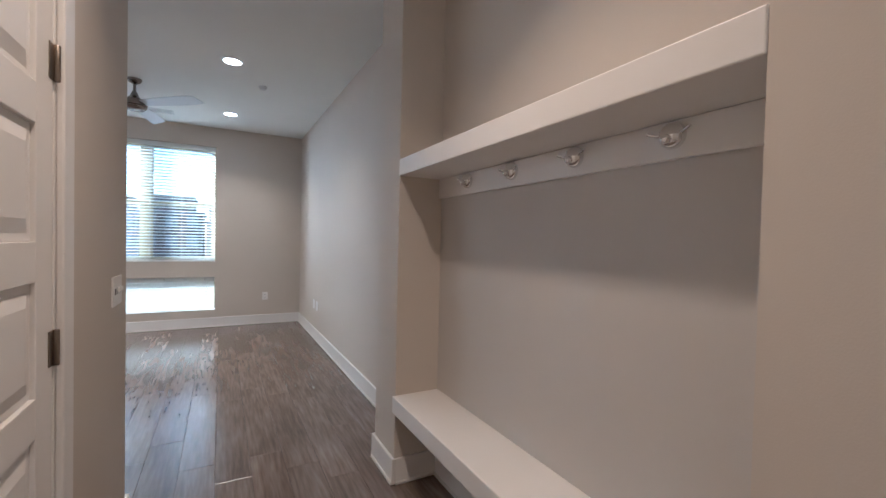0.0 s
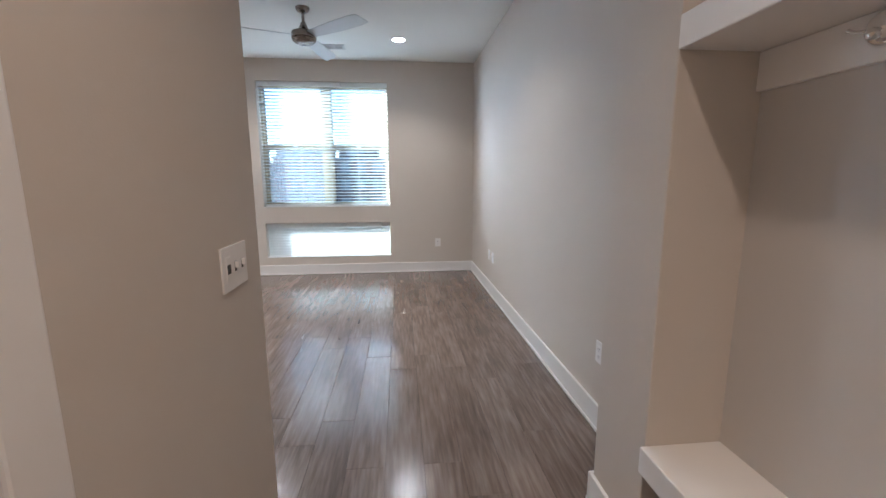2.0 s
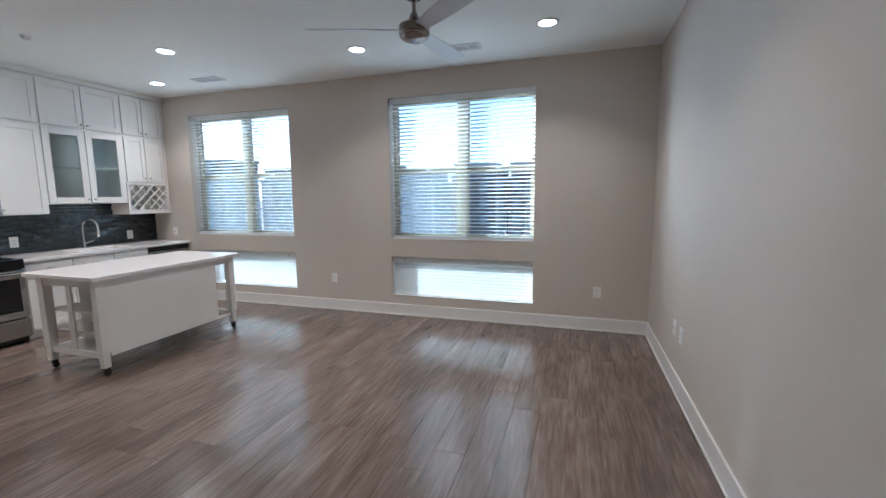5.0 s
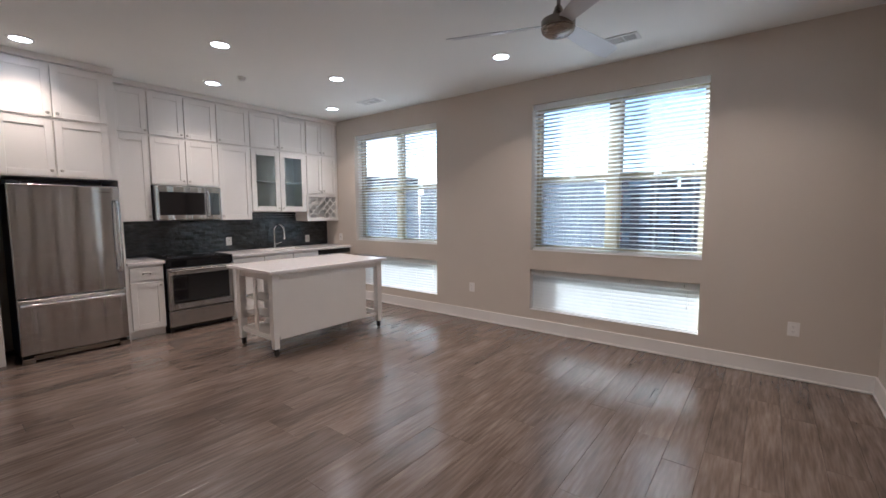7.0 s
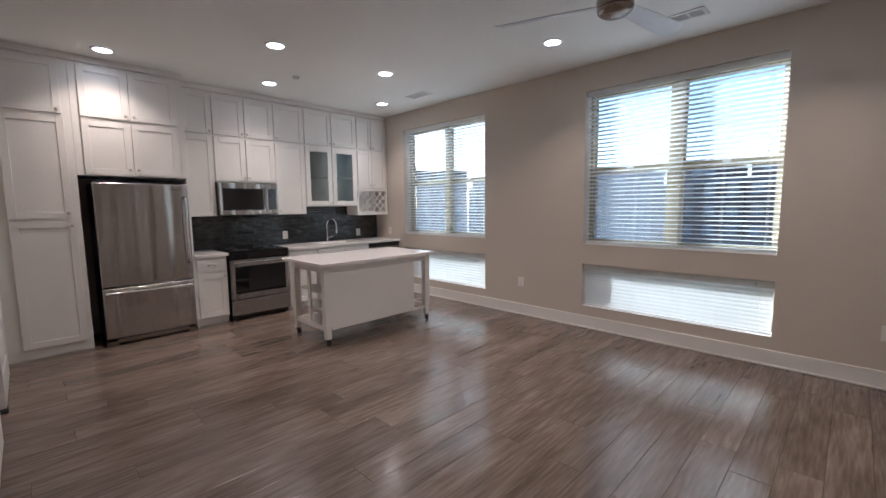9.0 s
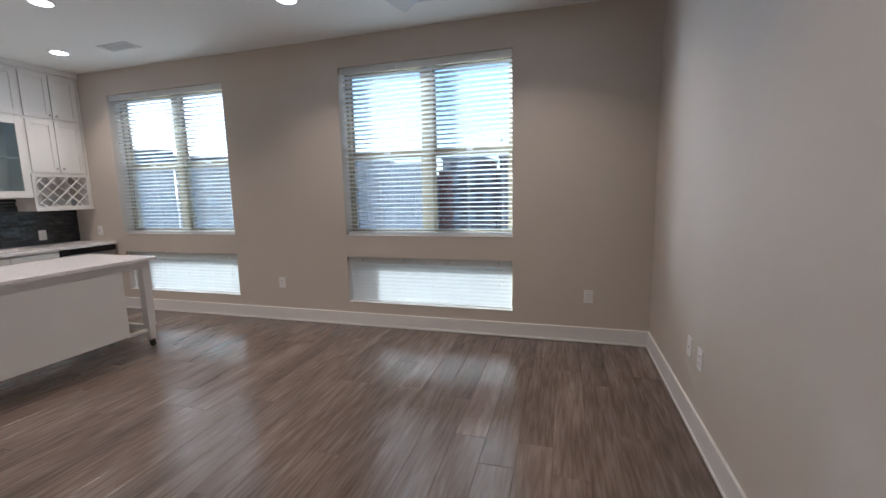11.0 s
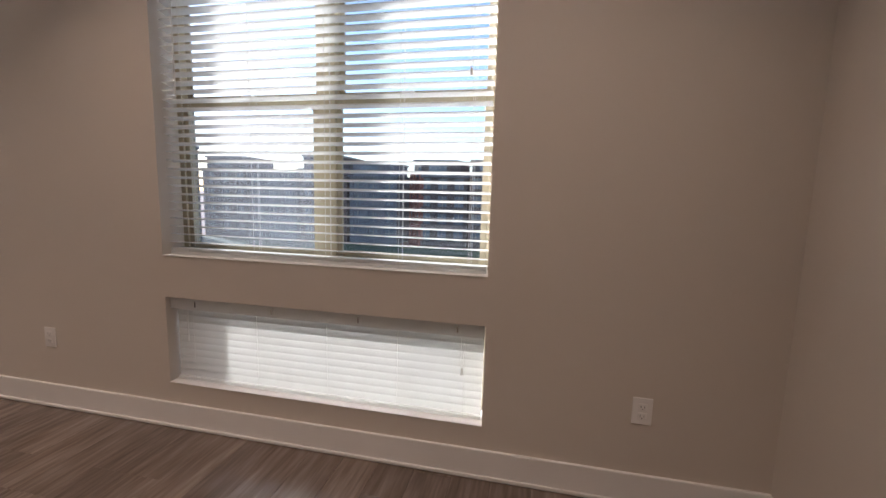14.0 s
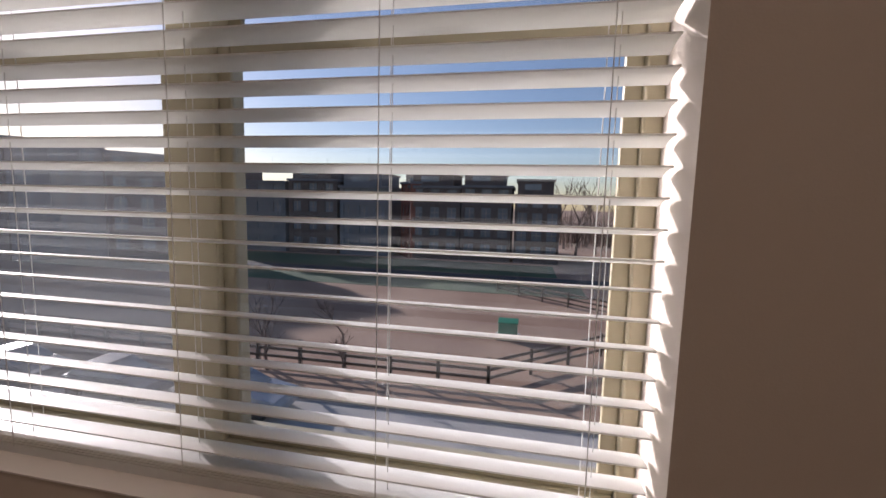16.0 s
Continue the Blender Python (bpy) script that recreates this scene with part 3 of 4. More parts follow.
# ---- wall plates ----
def plate(p, n, kind):
    """A wall plate at p, facing n (x, y)."""
    labels = {"outlet": ("white duplex power outlet on the wall", "outlet"), "switch": ("white three-gang light switch plate", "light switch"), "data": ("white data socket plate on the wall", "outlet")}
    t = thing("light_switch" if kind == "switch" else "power_outlet", p, labels[kind][0], labels[kind][1], "" if kind == "switch" else "wall outlets")
    w = 0.163 if kind == "switch" else 0.078
    bm = bmesh.new()
    add_box(bm, -w / 2, w / 2, -0.006, 0.0, -0.058, 0.058)
    bm2 = bmesh.new()
    bm3 = bmesh.new()
    if kind == "switch":
        add_box(bm2, -0.06, -0.032, -0.0075, -0.0055, -0.033, 0.033)
        add_box(bm3, -0.056, -0.036, -0.0085, -0.0072, -0.012, 0.012)
        for x in (0.0, 0.046):
            add_box(bm2, x - 0.005, x + 0.005, -0.016, -0.0055, -0.004, 0.012)
            add_box(bm3, x - 0.006, x + 0.006, -0.0066, -0.0057, -0.013, 0.013)
    elif kind == "outlet":
        for z in (-0.02, 0.02):
            add_box(bm2, -0.017, 0.017, -0.0085, -0.0055, z - 0.014, z + 0.014)
            add_box(bm3, -0.008, -0.006, -0.009, -0.008, z - 0.004, z + 0.006)
            add_box(bm3, 0.006, 0.008, -0.009, -0.008, z - 0.003, z + 0.005)
            add_box(bm3, -0.002, 0.002, -0.009, -0.008, z - 0.011, z - 0.007)
    else:
        add_box(bm2, -0.011, 0.011, -0.0085, -0.0055, -0.022, 0.022)
        add_box(bm3, -0.005, 0.005, -0.009, -0.008, -0.006, 0.004)
    rot = Matrix.Rotation(math.atan2(n[0], -n[1]), 4, "Z")
    for nm, b, m in (("plate", bm, PLATE), ("insert", bm2, PLATE), ("slots", bm3, BLACK)):
        bmesh.ops.transform(b, matrix=Matrix.Translation(p) @ rot, verts=b.verts)
        o = finish(nm, b, m, t, 0.0015 if nm != "slots" else 0.0)
        if nm != "plate":
            tagged(o, kind="stuff")


plate((HL, 2.896, 1.09), (1, 0), "switch")
for x in (-2.45, 0.724):
    plate((x, YN, 0.42), (0, -1), "outlet")
plate((XR, 6.44, 0.44), (-1, 0), "data")
plate((XR, 6.245, 0.44), (-1, 0), "outlet")
plate((XR, 3.70, 0.42), (-1, 0), "outlet")
plate((-5.09, YN, 0.98), (0, -1), "data")


# ---- ceiling fittings ----
def downlight(x, y, warm):
    d = thing("recessed_light", (x, y, CEIL), "round white recessed ceiling light, switched on", "ceiling light", "recessed ceiling lights")
    bm = bmesh.new()
    segs = 32
    prof = [(0.070, -0.010), (0.074, -0.012), (0.088, -0.008), (0.094, -0.0005), (0.070, -0.0005)]
    rings = [[bm.verts.new((x + r * math.cos(2 * math.pi * i / segs), y + r * math.sin(2 * math.pi * i / segs), CEIL + h)) for i in range(segs)] for r, h in prof]
    for a, b in zip(rings, rings[1:] + rings[:1]):
        for i in range(segs):
            bm.faces.new((a[i], a[(i + 1) % segs], b[(i + 1) % segs], b[i]))
    finish("trim_ring", bm, CEILING, d, smooth=True)
    bm = bmesh.new()
    turned(bm, [(0.069, -0.0045), (0.069, -0.007)], segs, (x, y, CEIL))
    finish("lens", bm, LENS, d)


# Also fits a ring and lens to the added hall fill at y -0.4.
for x, y in ROOM_LAMPS + HALL_LAMPS:
    downlight(x, y, False)


def vent(x, y, w, d, along):
    v = thing("ceiling_vent", (x, y, CEIL), "white louvred air vent in the ceiling", "air vent", "ceiling vents")
    bm = bmesh.new()
    def put(a0, a1, b0, b1, z0, z1):
        add_box(bm, *((x + a0, x + a1, y + b0, y + b1) if along == "x" else (x + b0, x + b1, y + a0, y + a1)), CEIL + z0, CEIL + z1)
    f = 0.028
    for a0, a1, b0, b1 in ((-w, w, -d, -d + f), (-w, w, d - f, d), (-w, -w + f, -d + f, d - f), (w - f, w, -d + f, d - f), (w * 0.3, w * 0.3 + 0.012, -d + f, d - f), (-w * 0.42, -w * 0.42 + 0.012, -d + f, d - f)):
        put(a0, a1, b0, b1, -0.009, -0.001)
    finish("frame", bm, GRILLE, v, 0.002)
    bm = bmesh.new()
    n = 9
    for i in range(n):
        b = -d + f + (i + 0.5) * 2 * (d - f) / n
        put(-w + f, w - f, b - 0.003, b + 0.002, -0.0075, -0.0025)
    finish("louvres", bm, GRILLE, v)
    # Dark sheet on the ceiling in place of the shade inside an opening.
    bm = bmesh.new()
    put(-w + f, w - f, -d + f, d - f, -0.002, -0.0008)
    finish("duct", bm, DARK, v)


vent(-0.60, 7.05, 0.19, 0.085, "x")
vent(-3.73, 7.08, 0.19, 0.085, "x")
for x, y in ((-4.09, 5.54), (0.49, 5.48)):
    bm = bmesh.new()
    turned(bm, [(0.042, 0), (0.042, -0.006), (0.034, -0.012), (0.03, -0.028), (0.012, -0.030)], 20, (x, y, CEIL))
    tagged(finish("sprinkler_head", bm, GRILLE, smooth=True), "small white concealed sprinkler cover on the ceiling", "sprinkler", "ceiling sprinklers")

FX, FY = -0.645, 5.93
fan = thing("ceiling_fan", (FX, FY, CEIL), "brushed nickel ceiling fan with three pale blades", "ceiling fan")
bm = bmesh.new()
turned(bm, [(0.062, 0), (0.062, -0.012), (0.05, -0.035), (0.022, -0.05)], 28, (FX, FY, CEIL))
turned(bm, [(0.0125, -0.045), (0.0125, -0.15)], 16, (FX, FY, CEIL))
turned(bm, [(0.020, -0.125), (0.026, -0.14), (0.040, -0.175), (0.062, -0.195), (0.094, -0.207)], 32, (FX, FY, CEIL))
finish("mount", bm, NICKEL, fan, smooth=True)
bm = bmesh.new()
turned(bm, [(0.094, -0.207), (0.106, -0.211), (0.110, -0.218), (0.110, -0.262), (0.103, -0.268)], 40, (FX, FY, CEIL))
finish("motor", bm, NICKEL, fan, smooth=True)
bm = bmesh.new()
turned(bm, [(0.104, -0.268), (0.108, -0.272), (0.102, -0.288), (0.08, -0.305), (0.04, -0.315), (0.005, -0.318)], 40, (FX, FY, CEIL))
finish("cap", bm, NICKEL, fan, smooth=True)
for ang in (200, 80, 320):
    bm = bmesh.new()
    rows = []
    for i in range(9):
        s = i / 8
        r = 0.10 + 0.66 * s
        wid = 0.045 + 0.022 * math.sin(s * 2.2)
        if i == 8:
            wid *= 0.86
        rows.append([bm.verts.new((r + (0.0 if i < 8 else (-0.03 if k in (0, 2) else 0.0)), w * wid, -0.238 - w * wid * 0.30 + dz)) for k, (w, dz) in enumerate(((-1, 0), (1, 0), (-1, -0.006), (1, -0.006)))])
    for a, b in zip(rows, rows[1:]):
        for i, j in ((0, 1), (1, 3), (3, 2), (2, 0)):
            bm.faces.new((a[i], a[j], b[j], b[i]))
    bm.faces.new([rows[0][i] for i in (0, 1, 3, 2)])
    bm.faces.new([rows[-1][i] for i in (0, 1, 3, 2)])
    bmesh.ops.transform(bm, matrix=Matrix.Translation((FX, FY, CEIL)) @ Matrix.Rotation(radians(ang), 4, "Z"), verts=bm.verts)
    finish("blade", bm, BLADE, fan, 0.002)


# ---- kitchen ----
XF, XU = -4.85, -5.14     # fronts of base and tall units; of wall units


def shaker(parent, x, y0, y1, z0, z1, knob=None, glazed=False, rail=0.058):
    """A shaker door whose face is at x, with a knob at (y, z)."""
    g = 0.0025
    y0, y1, z0, z1 = y0 + g, y1 - g, z0 + g, z1 - g
    items = [(x - 0.02, x, y0, y0 + rail, z0, z1), (x - 0.02, x, y1 - rail, y1, z0, z1), (x - 0.02, x, y0 + rail, y1 - rail, z0, z0 + rail), (x - 0.02, x, y0 + rail, y1 - rail, z1 - rail, z1)]
    if not glazed:
        items.append((x - 0.02, x - 0.009, y0 + rail - 0.001, y1 - rail + 0.001, z0 + rail - 0.001, z1 - rail + 0.001))
    d = boxes("door", items, CAB, parent, 0.0018)
    if glazed:
        boxes("glass", [(x - 0.013, x - 0.009, y0 + rail - 0.004, y1 - rail + 0.004, z0 + rail - 0.004, z1 - rail + 0.004)], FROST, parent)
    if knob:
        bm = bmesh.new()
        turned(bm, [(0.006, 0), (0.005, 0.012), (0.012, 0.018), (0.0145, 0.024), (0.010, 0.029)], 14, (x, *knob), "x")
        finish("knob", bm, SATIN, parent, smooth=True)
    return d


def carcass(parent, x, y0, y1, z0, z1, open_front=False):
    t = 0.018
    if open_front:
        return boxes("body", [(XL, x - 0.021, y0, y0 + t, z0, z1), (XL, x - 0.021, y1 - t, y1, z0, z1), (XL, x - 0.021, y0 + t, y1 - t, z0, z0 + t), (XL, x - 0.021, y0 + t, y1 - t, z1 - t, z1), (XL, XL + 0.012, y0 + t, y1 - t, z0 + t, z1 - t),
                              (XL + 0.012, x - 0.05, y0 + t, y1 - t, (z0 + z1) / 2 - 0.009, (z0 + z1) / 2 + 0.009)], CAB, parent, 0.001)
    return boxes("body", [(XL, x - 0.0205, y0, y1, z0, z1)], CAB, parent, 0.001)


ZT, ZM, ZU = 2.775, 2.275, 1.29
C = "cabinet"
G = "white kitchen cabinets"
# wall units: y0, y1, bottom, doors, label
for y0, y1, z0, n in ((4.60, 4.945, ZU, 1), (4.945, 5.70, 1.715, 2), (5.70, 6.135, ZU, 1)):
    c = thing("wall_cabinet", (XU, (y0 + y1) / 2, z0), "white shaker wall cabinet in two tiers with small knobs", C, G)
    carcass(c, XU, y0, y1, z0, ZT + 0.02)
    w = (y1 - y0) / n
    for i in range(n):
        a, b = y0 + i * w, y0 + (i + 1) * w
        right = (n == 1 and y0 < 5) or (n == 2 and i == 0)
        ky = b - 0.032 if right else a + 0.032
        shaker(c, XU, a + 0.006, b - 0.006, ZM + 0.012, ZT, (ky, ZM + 0.05))
        shaker(c, XU, a + 0.006, b - 0.006, z0 + 0.004, ZM - 0.012, (ky, z0 + 0.055))
c = thing("glazed_wall_cabinet", (XU, 6.57, 1.40), "white wall cabinet with two frosted glass doors", C, G)
carcass(c, XU, 6.135, 7.005, 1.40, ZM, True)
boxes("upper_body", [(XL, XU - 0.0205, 6.135, 7.005, ZM + 0.001, ZT + 0.02)], CAB, c, 0.001)
for a, b, k in ((6.141, 6.568, 6.536), (6.572, 6.999, 6.604)):
    shaker(c, XU, a, b, ZM + 0.012, ZT, (k, ZM + 0.05))
    shaker(c, XU, a, b, 1.404, ZM - 0.012, (k, 1.45), True, 0.07)
c = thing("wine_rack_cabinet", (XU, 7.29, 1.27), "white wall cabinet with a lattice wine rack below", C, G)
carcass(c, XU, 7.005, 7.575, 1.665, ZT + 0.02)
for a, b, k in ((7.02, 7.288, 7.258), (7.292, 7.56, 7.322)):
    shaker(c, XU, a, b, ZM + 0.012, ZT, (k, ZM + 0.05), rail=0.05)
    shaker(c, XU, a, b, 1.68, ZM - 0.012, (k, 1.73), rail=0.05)
boxes("rack_box", [(XL, XU, 7.005, 7.03, 1.27, 1.664), (XL, XU, 7.55, 7.575, 1.27, 1.664), (XL, XU + 0.01, 7.005, 7.598, 1.25, 1.2695), (XL, XL + 0.012, 7.03, 7.55, 1.27, 1.664), (XU - 0.02, XU, 7.03, 7.55, 1.27, 1.30), (XU - 0.02, XU, 7.03, 7.55, 1.635, 1.664)], CAB, c, 0.001)
bm = bmesh.new()
ya, yb, za, zb = 7.03, 7.55, 1.30, 1.635
step = 0.125
for s in (1, -1):
    k = -6
    while k < 12:
        p = []
        y_at = ya + k * step
        for (y, z) in ((y_at, za if s > 0 else zb), (y_at + (zb - za), zb if s > 0 else za)):
            p.append((y, z))
        (y0, z0), (y1, z1) = p
        if y0 < ya:
            z0 += s * (ya - y0)
            y0 = ya
        if y1 > yb:
            z1 -= s * (y1 - yb)
            y1 = yb
        if y1 - y0 > 0.03:
            d = 0.009
            xx = XU - (0.004 if s > 0 else 0.012)
            v = [bm.verts.new((x, y, z)) for x in (xx - 0.0079, xx) for y, z in ((y0, z0 - d), (y1, z1 - d), (y1, z1 + d), (y0, z0 + d))]
            for f in ((0, 1, 2, 3), (7, 6, 5, 4), (0, 4, 5, 1), (1, 5, 6, 2), (2, 6, 7, 3), (3, 7, 4, 0)):
                bm.faces.new([v[i] for i in f])
        k += 1
finish("lattice", bm, CAB, c)
boxes("filler", [(XU - 0.03, XU - 0.01, 7.5755, 7.5995, 1.27, ZT + 0.02)], CAB, c)
structure(boxes("cornice", [(XL, XU + 0.012, 4.585, 7.599, ZT + 0.021, CEIL - 0.001), (XL, XF + 0.012, 3.0, 4.584, ZT + 0.021, CEIL - 0.001)], CAB, None, 0.004), "white trim board between cabinets and ceiling", "trim")

c = thing("pantry_cabinet", (XF, 3.37, 0), "tall white shaker pantry cabinet with three doors", C, G)
carcass(c, XF, 2.99, 3.64, 0.09, ZT + 0.02)
boxes("plinth", [(XL, XF - 0.024, 2.99, 3.64, 0.001, 0.0895)], CAB, c, 0.001)
shaker(c, XF, 3.14, 3.575, ZM + 0.012, ZT, (3.54, ZM + 0.05))
shaker(c, XF, 3.14, 3.585, 1.31, ZM - 0.012, (3.55, 1.36))
shaker(c, XF, 3.14, 3.60, 0.10, 1.285, (3.565, 1.24))
c = thing("fridge_cabinet", (XF, 4.1, 1.72), "white shaker cabinet in two tiers above the fridge", C, G)
carcass(c, XF, 3.641, 4.58, 1.725, ZT + 0.02)
boxes("side_panel", [(XL, XF - 0.0, 4.562, 4.58, 0.001, 1.7245)], CAB, c, 0.001)
for a, b, k in ((3.70, 4.09, 4.058), (4.096, 4.51, 4.128)):
    shaker(c, XF, a, b, ZM + 0.012, ZT, (k, ZM + 0.05))
    shaker(c, XF, a, b, 1.735, ZM - 0.012, (k, 1.79))

fr = thing("refrigerator", (-5.1, 4.14, 0), "stainless steel bottom-freezer refrigerator with dark sides", "refrigerator")
F0, F1, FXF = 3.735, 4.548, -4.775
boxes("body", [(XL + 0.03, FXF - 0.075, F0 + 0.01, F1 - 0.005, 0.03, 1.66)], BLACK, fr, 0.004)
for name, z0, z1 in (("door", 0.605, 1.655), ("freezer_drawer", 0.075, 0.592)):
    bm = bmesh.new()
    outline = [(FXF - 0.07, F0)] + [(FXF - 0.012 * (2 * k / 16 - 1) ** 2, F0 + (F1 - F0) * k / 16) for k in range(17)] + [(FXF - 0.07, F1)]
    low, high = [[bm.verts.new((x, y, z)) for x, y in outline] for z in (z0, z1)]
    bm.faces.new(low)
    bm.faces.new(high)
    for k in range(len(outline)):
        n = (k + 1) % len(outline)
        bm.faces.new((low[k], low[n], high[n], high[k]))
    finish(name, bm, STEEL, fr, 0.008, smooth=True)
boxes("foot_grille", [(FXF - 0.10, FXF - 0.02, F0 + 0.08, F1 - 0.08, 0.02, 0.065), (FXF - 0.05, FXF + 0.01, F0, F0 + 0.09, 0.001, 0.05), (FXF - 0.05, FXF + 0.01, F1 - 0.09, F1, 0.001, 0.05)], NICKEL, fr, 0.004)
boxes("hinge_cap", [(FXF - 0.09, FXF - 0.01, F0 + 0.01, F0 + 0.09, 1.6565, 1.675)], BLACK, fr, 0.004)
bm = bmesh.new()
tube(bm, [(FXF - 0.002, F1 - 0.045, 0.79), (FXF + 0.045, F1 - 0.045, 0.80), (FXF + 0.055, F1 - 0.045, 0.86), (FXF + 0.058, F1 - 0.045, 1.2), (FXF + 0.055, F1 - 0.045, 1.44), (FXF + 0.045, F1 - 0.045, 1.50), (FXF - 0.002, F1 - 0.045, 1.51)], 0.014, 12)
tube(bm, [(FXF - 0.002, F0 + 0.03, 0.545), (FXF + 0.04, F0 + 0.04, 0.545), (FXF + 0.05, F0 + 0.1, 0.545), (FXF + 0.054, (F0 + F1) / 2, 0.545), (FXF + 0.05, F1 - 0.1, 0.545), (FXF + 0.04, F1 - 0.04, 0.545), (FXF - 0.002, F1 - 0.03, 0.545)], 0.014, 12)
finish("handle", bm, CHROME, fr, smooth=True)
boxes("badge", [(FXF, FXF + 0.0015, F1 - 0.17, F1 - 0.08, 1.59, 1.60)], NICKEL, fr)

CT = 0.85
b1 = thing("base_cabinet", (XF, 4.76, 0), "white shaker base cabinet with a drawer and door", C, G)
carcass(b1, XF, 4.581, 4.925, 0.09, CT - 0.033)
boxes("plinth", [(XL, XF - 0.06, 4.581, 4.925, 0.001, 0.0895)], CAB, b1, 0.001)
shaker(b1, XF, 4.60, 4.915, 0.10, 0.625, (4.885, 0.585))
boxes("drawer", [(XF - 0.02, XF, 4.602, 4.913, 0.645, 0.795)], CAB, b1, 0.003)
bm = bmesh.new()
tube(bm, [(XF, 4.72, 0.715), (XF + 0.018, 4.725, 0.728), (XF + 0.024, 4.757, 0.735), (XF + 0.018, 4.789, 0.728), (XF, 4.794, 0.715)], 0.008, 8)
finish("cup_pull", bm, SATIN, b1, smooth=True)
b2 = thing("sink_cabinet", (XF, 6.35, 0), "white shaker base cabinets under the sink counter", C, G)
carcass(b2, XF, 5.69, 6.995, 0.09, CT - 0.033)
boxes("plinth", [(XL, XF - 0.06, 5.69, 6.995, 0.001, 0.0895)], CAB, b2, 0.001)
for a, b in ((5.70, 6.12), (6.125, 6.555), (6.56, 6.985)):
    shaker(b2, XF, a, b, 0.10, 0.625, (b - 0.032, 0.585))
    boxes("drawer", [(XF - 0.02, XF, a + 0.002, b - 0.002, 0.645, 0.795)], CAB, b2, 0.003)
    bm = bmesh.new()
    m = (a + b) / 2
    tube(bm, [(XF, m - 0.037, 0.715), (XF + 0.018, m - 0.032, 0.728), (XF + 0.024, m, 0.735), (XF + 0.018, m + 0.032, 0.728), (XF, m + 0.037, 0.715)], 0.008, 8)
    finish("cup_pull", bm, SATIN, b2, smooth=True)
top = thing("countertop", (-5.15, 6.1, CT - 0.03), "pale quartz kitchen countertop", "countertop")
SX0, SX1, SY0, SY1 = -5.30, -4.95, 6.27, 6.87
boxes("slab", [(XL + 0.001, XF + 0.025, 4.583, 4.938, CT - 0.032, CT)], QUARTZ, top, 0.002)
boxes("slab", [(XL + 0.001, XF + 0.025, 5.682, SY0, CT - 0.032, CT), (XL + 0.001, XF + 0.025, SY1, 7.598, CT - 0.032, CT), (XL + 0.001, SX0, SY0, SY1, CT - 0.032, CT), (SX1, XF + 0.025, SY0, SY1, CT - 0.032, CT)], QUARTZ, top, 0.002)
sink = thing("kitchen_sink", ((SX0 + SX1) / 2, 6.57, 0.65), "stainless steel undermount kitchen sink", "sink")
boxes("bowl", [(SX0 - 0.01, SX1 + 0.01, SY0 - 0.01, SY1 + 0.01, 0.655, 0.66), (SX0 - 0.01, SX0 - 0.001, SY0 - 0.01, SY1 + 0.01, 0.66, CT - 0.033), (SX1 + 0.001, SX1 + 0.01, SY0 - 0.01, SY1 + 0.01, 0.66, CT - 0.033), (SX0, SX1, SY0 - 0.01, SY0 - 0.001, 0.66, CT - 0.033), (SX0, SX1, SY1 + 0.001, SY1 + 0.01, 0.66, CT - 0.033)], STEEL, sink, 0.001)
fc = thing("kitchen_faucet", (-5.37, 6.57, CT), "chrome gooseneck kitchen faucet", "faucet")
bm = bmesh.new()
turned(bm, [(0.026, 0), (0.026, 0.01), (0.018, 0.02), (0.018, 0.07), (0.013, 0.08)], 20, (-5.37, 6.57, CT))
arc = [(-5.37, 6.57, CT + 0.07), (-5.37, 6.57, CT + 0.26)] + [(-5.37 + 0.09 * (1 - math.cos(a)), 6.57 + 0.03 * (1 - math.cos(a)), CT + 0.26 + 0.09 * math.sin(a)) for a in [math.pi * k / 8 for k in range(1, 8)]] + [(-5.19, 6.63, CT + 0.24), (-5.19, 6.63, CT + 0.19)]
tube(bm, arc, 0.0115, 12)
turned(bm, [(0.014, 0), (0.016, -0.02), (0.016, -0.07), (0.012, -0.075)], 14, (-5.19, 6.63, CT + 0.21))
tube(bm, [(-5.37, 6.585, CT + 0.055), (-5.35, 6.63, CT + 0.075), (-5.34, 6.67, CT + 0.085)], 0.007, 8)
finish("body", bm, CHROME, fc, smooth=True)

rg = thing("cooking_range", (-5.1, 5.31, 0), "stainless steel electric range with a black glass top", "stove")
R0, R1, RX = 4.942, 5.678, -4.815
boxes("body", [(XL + 0.02, RX - 0.04, R0 + 0.004, R1 - 0.004, 0.05, CT - 0.006)], BLACK, rg, 0.002)
boxes("cooktop", [(XL + 0.02, RX + 0.0, R0, R1, CT - 0.005, CT + 0.012)], GLOSSBLACK, rg, 0.004)
boxes("control_panel", [(RX - 0.04, RX + 0.004, R0, R1, 0.762, CT - 0.006)], GLOSSBLACK, rg, 0.008)
boxes("oven_door", [(RX - 0.038, RX, R0 + 0.003, R1 - 0.003, 0.265, 0.752)], STEEL, rg, 0.006)
boxes("oven_window", [(RX, RX + 0.004, R0 + 0.055, R1 - 0.055, 0.335, 0.672)], GLOSSBLACK, rg, 0.002)
boxes("drawer", [(RX - 0.038, RX, R0 + 0.003, R1 - 0.003, 0.07, 0.255)], STEEL, rg, 0.006)
boxes("foot", [(RX - 0.1, RX - 0.05, R0 + 0.02, R0 + 0.06, 0.001, 0.05), (RX - 0.1, RX - 0.05, R1 - 0.06, R1 - 0.02, 0.001, 0.05), (XL + 0.05, RX - 0.06, R0 + 0.02, R1 - 0.02, 0.02, 0.05)], BLACK, rg)
bm = bmesh.new()
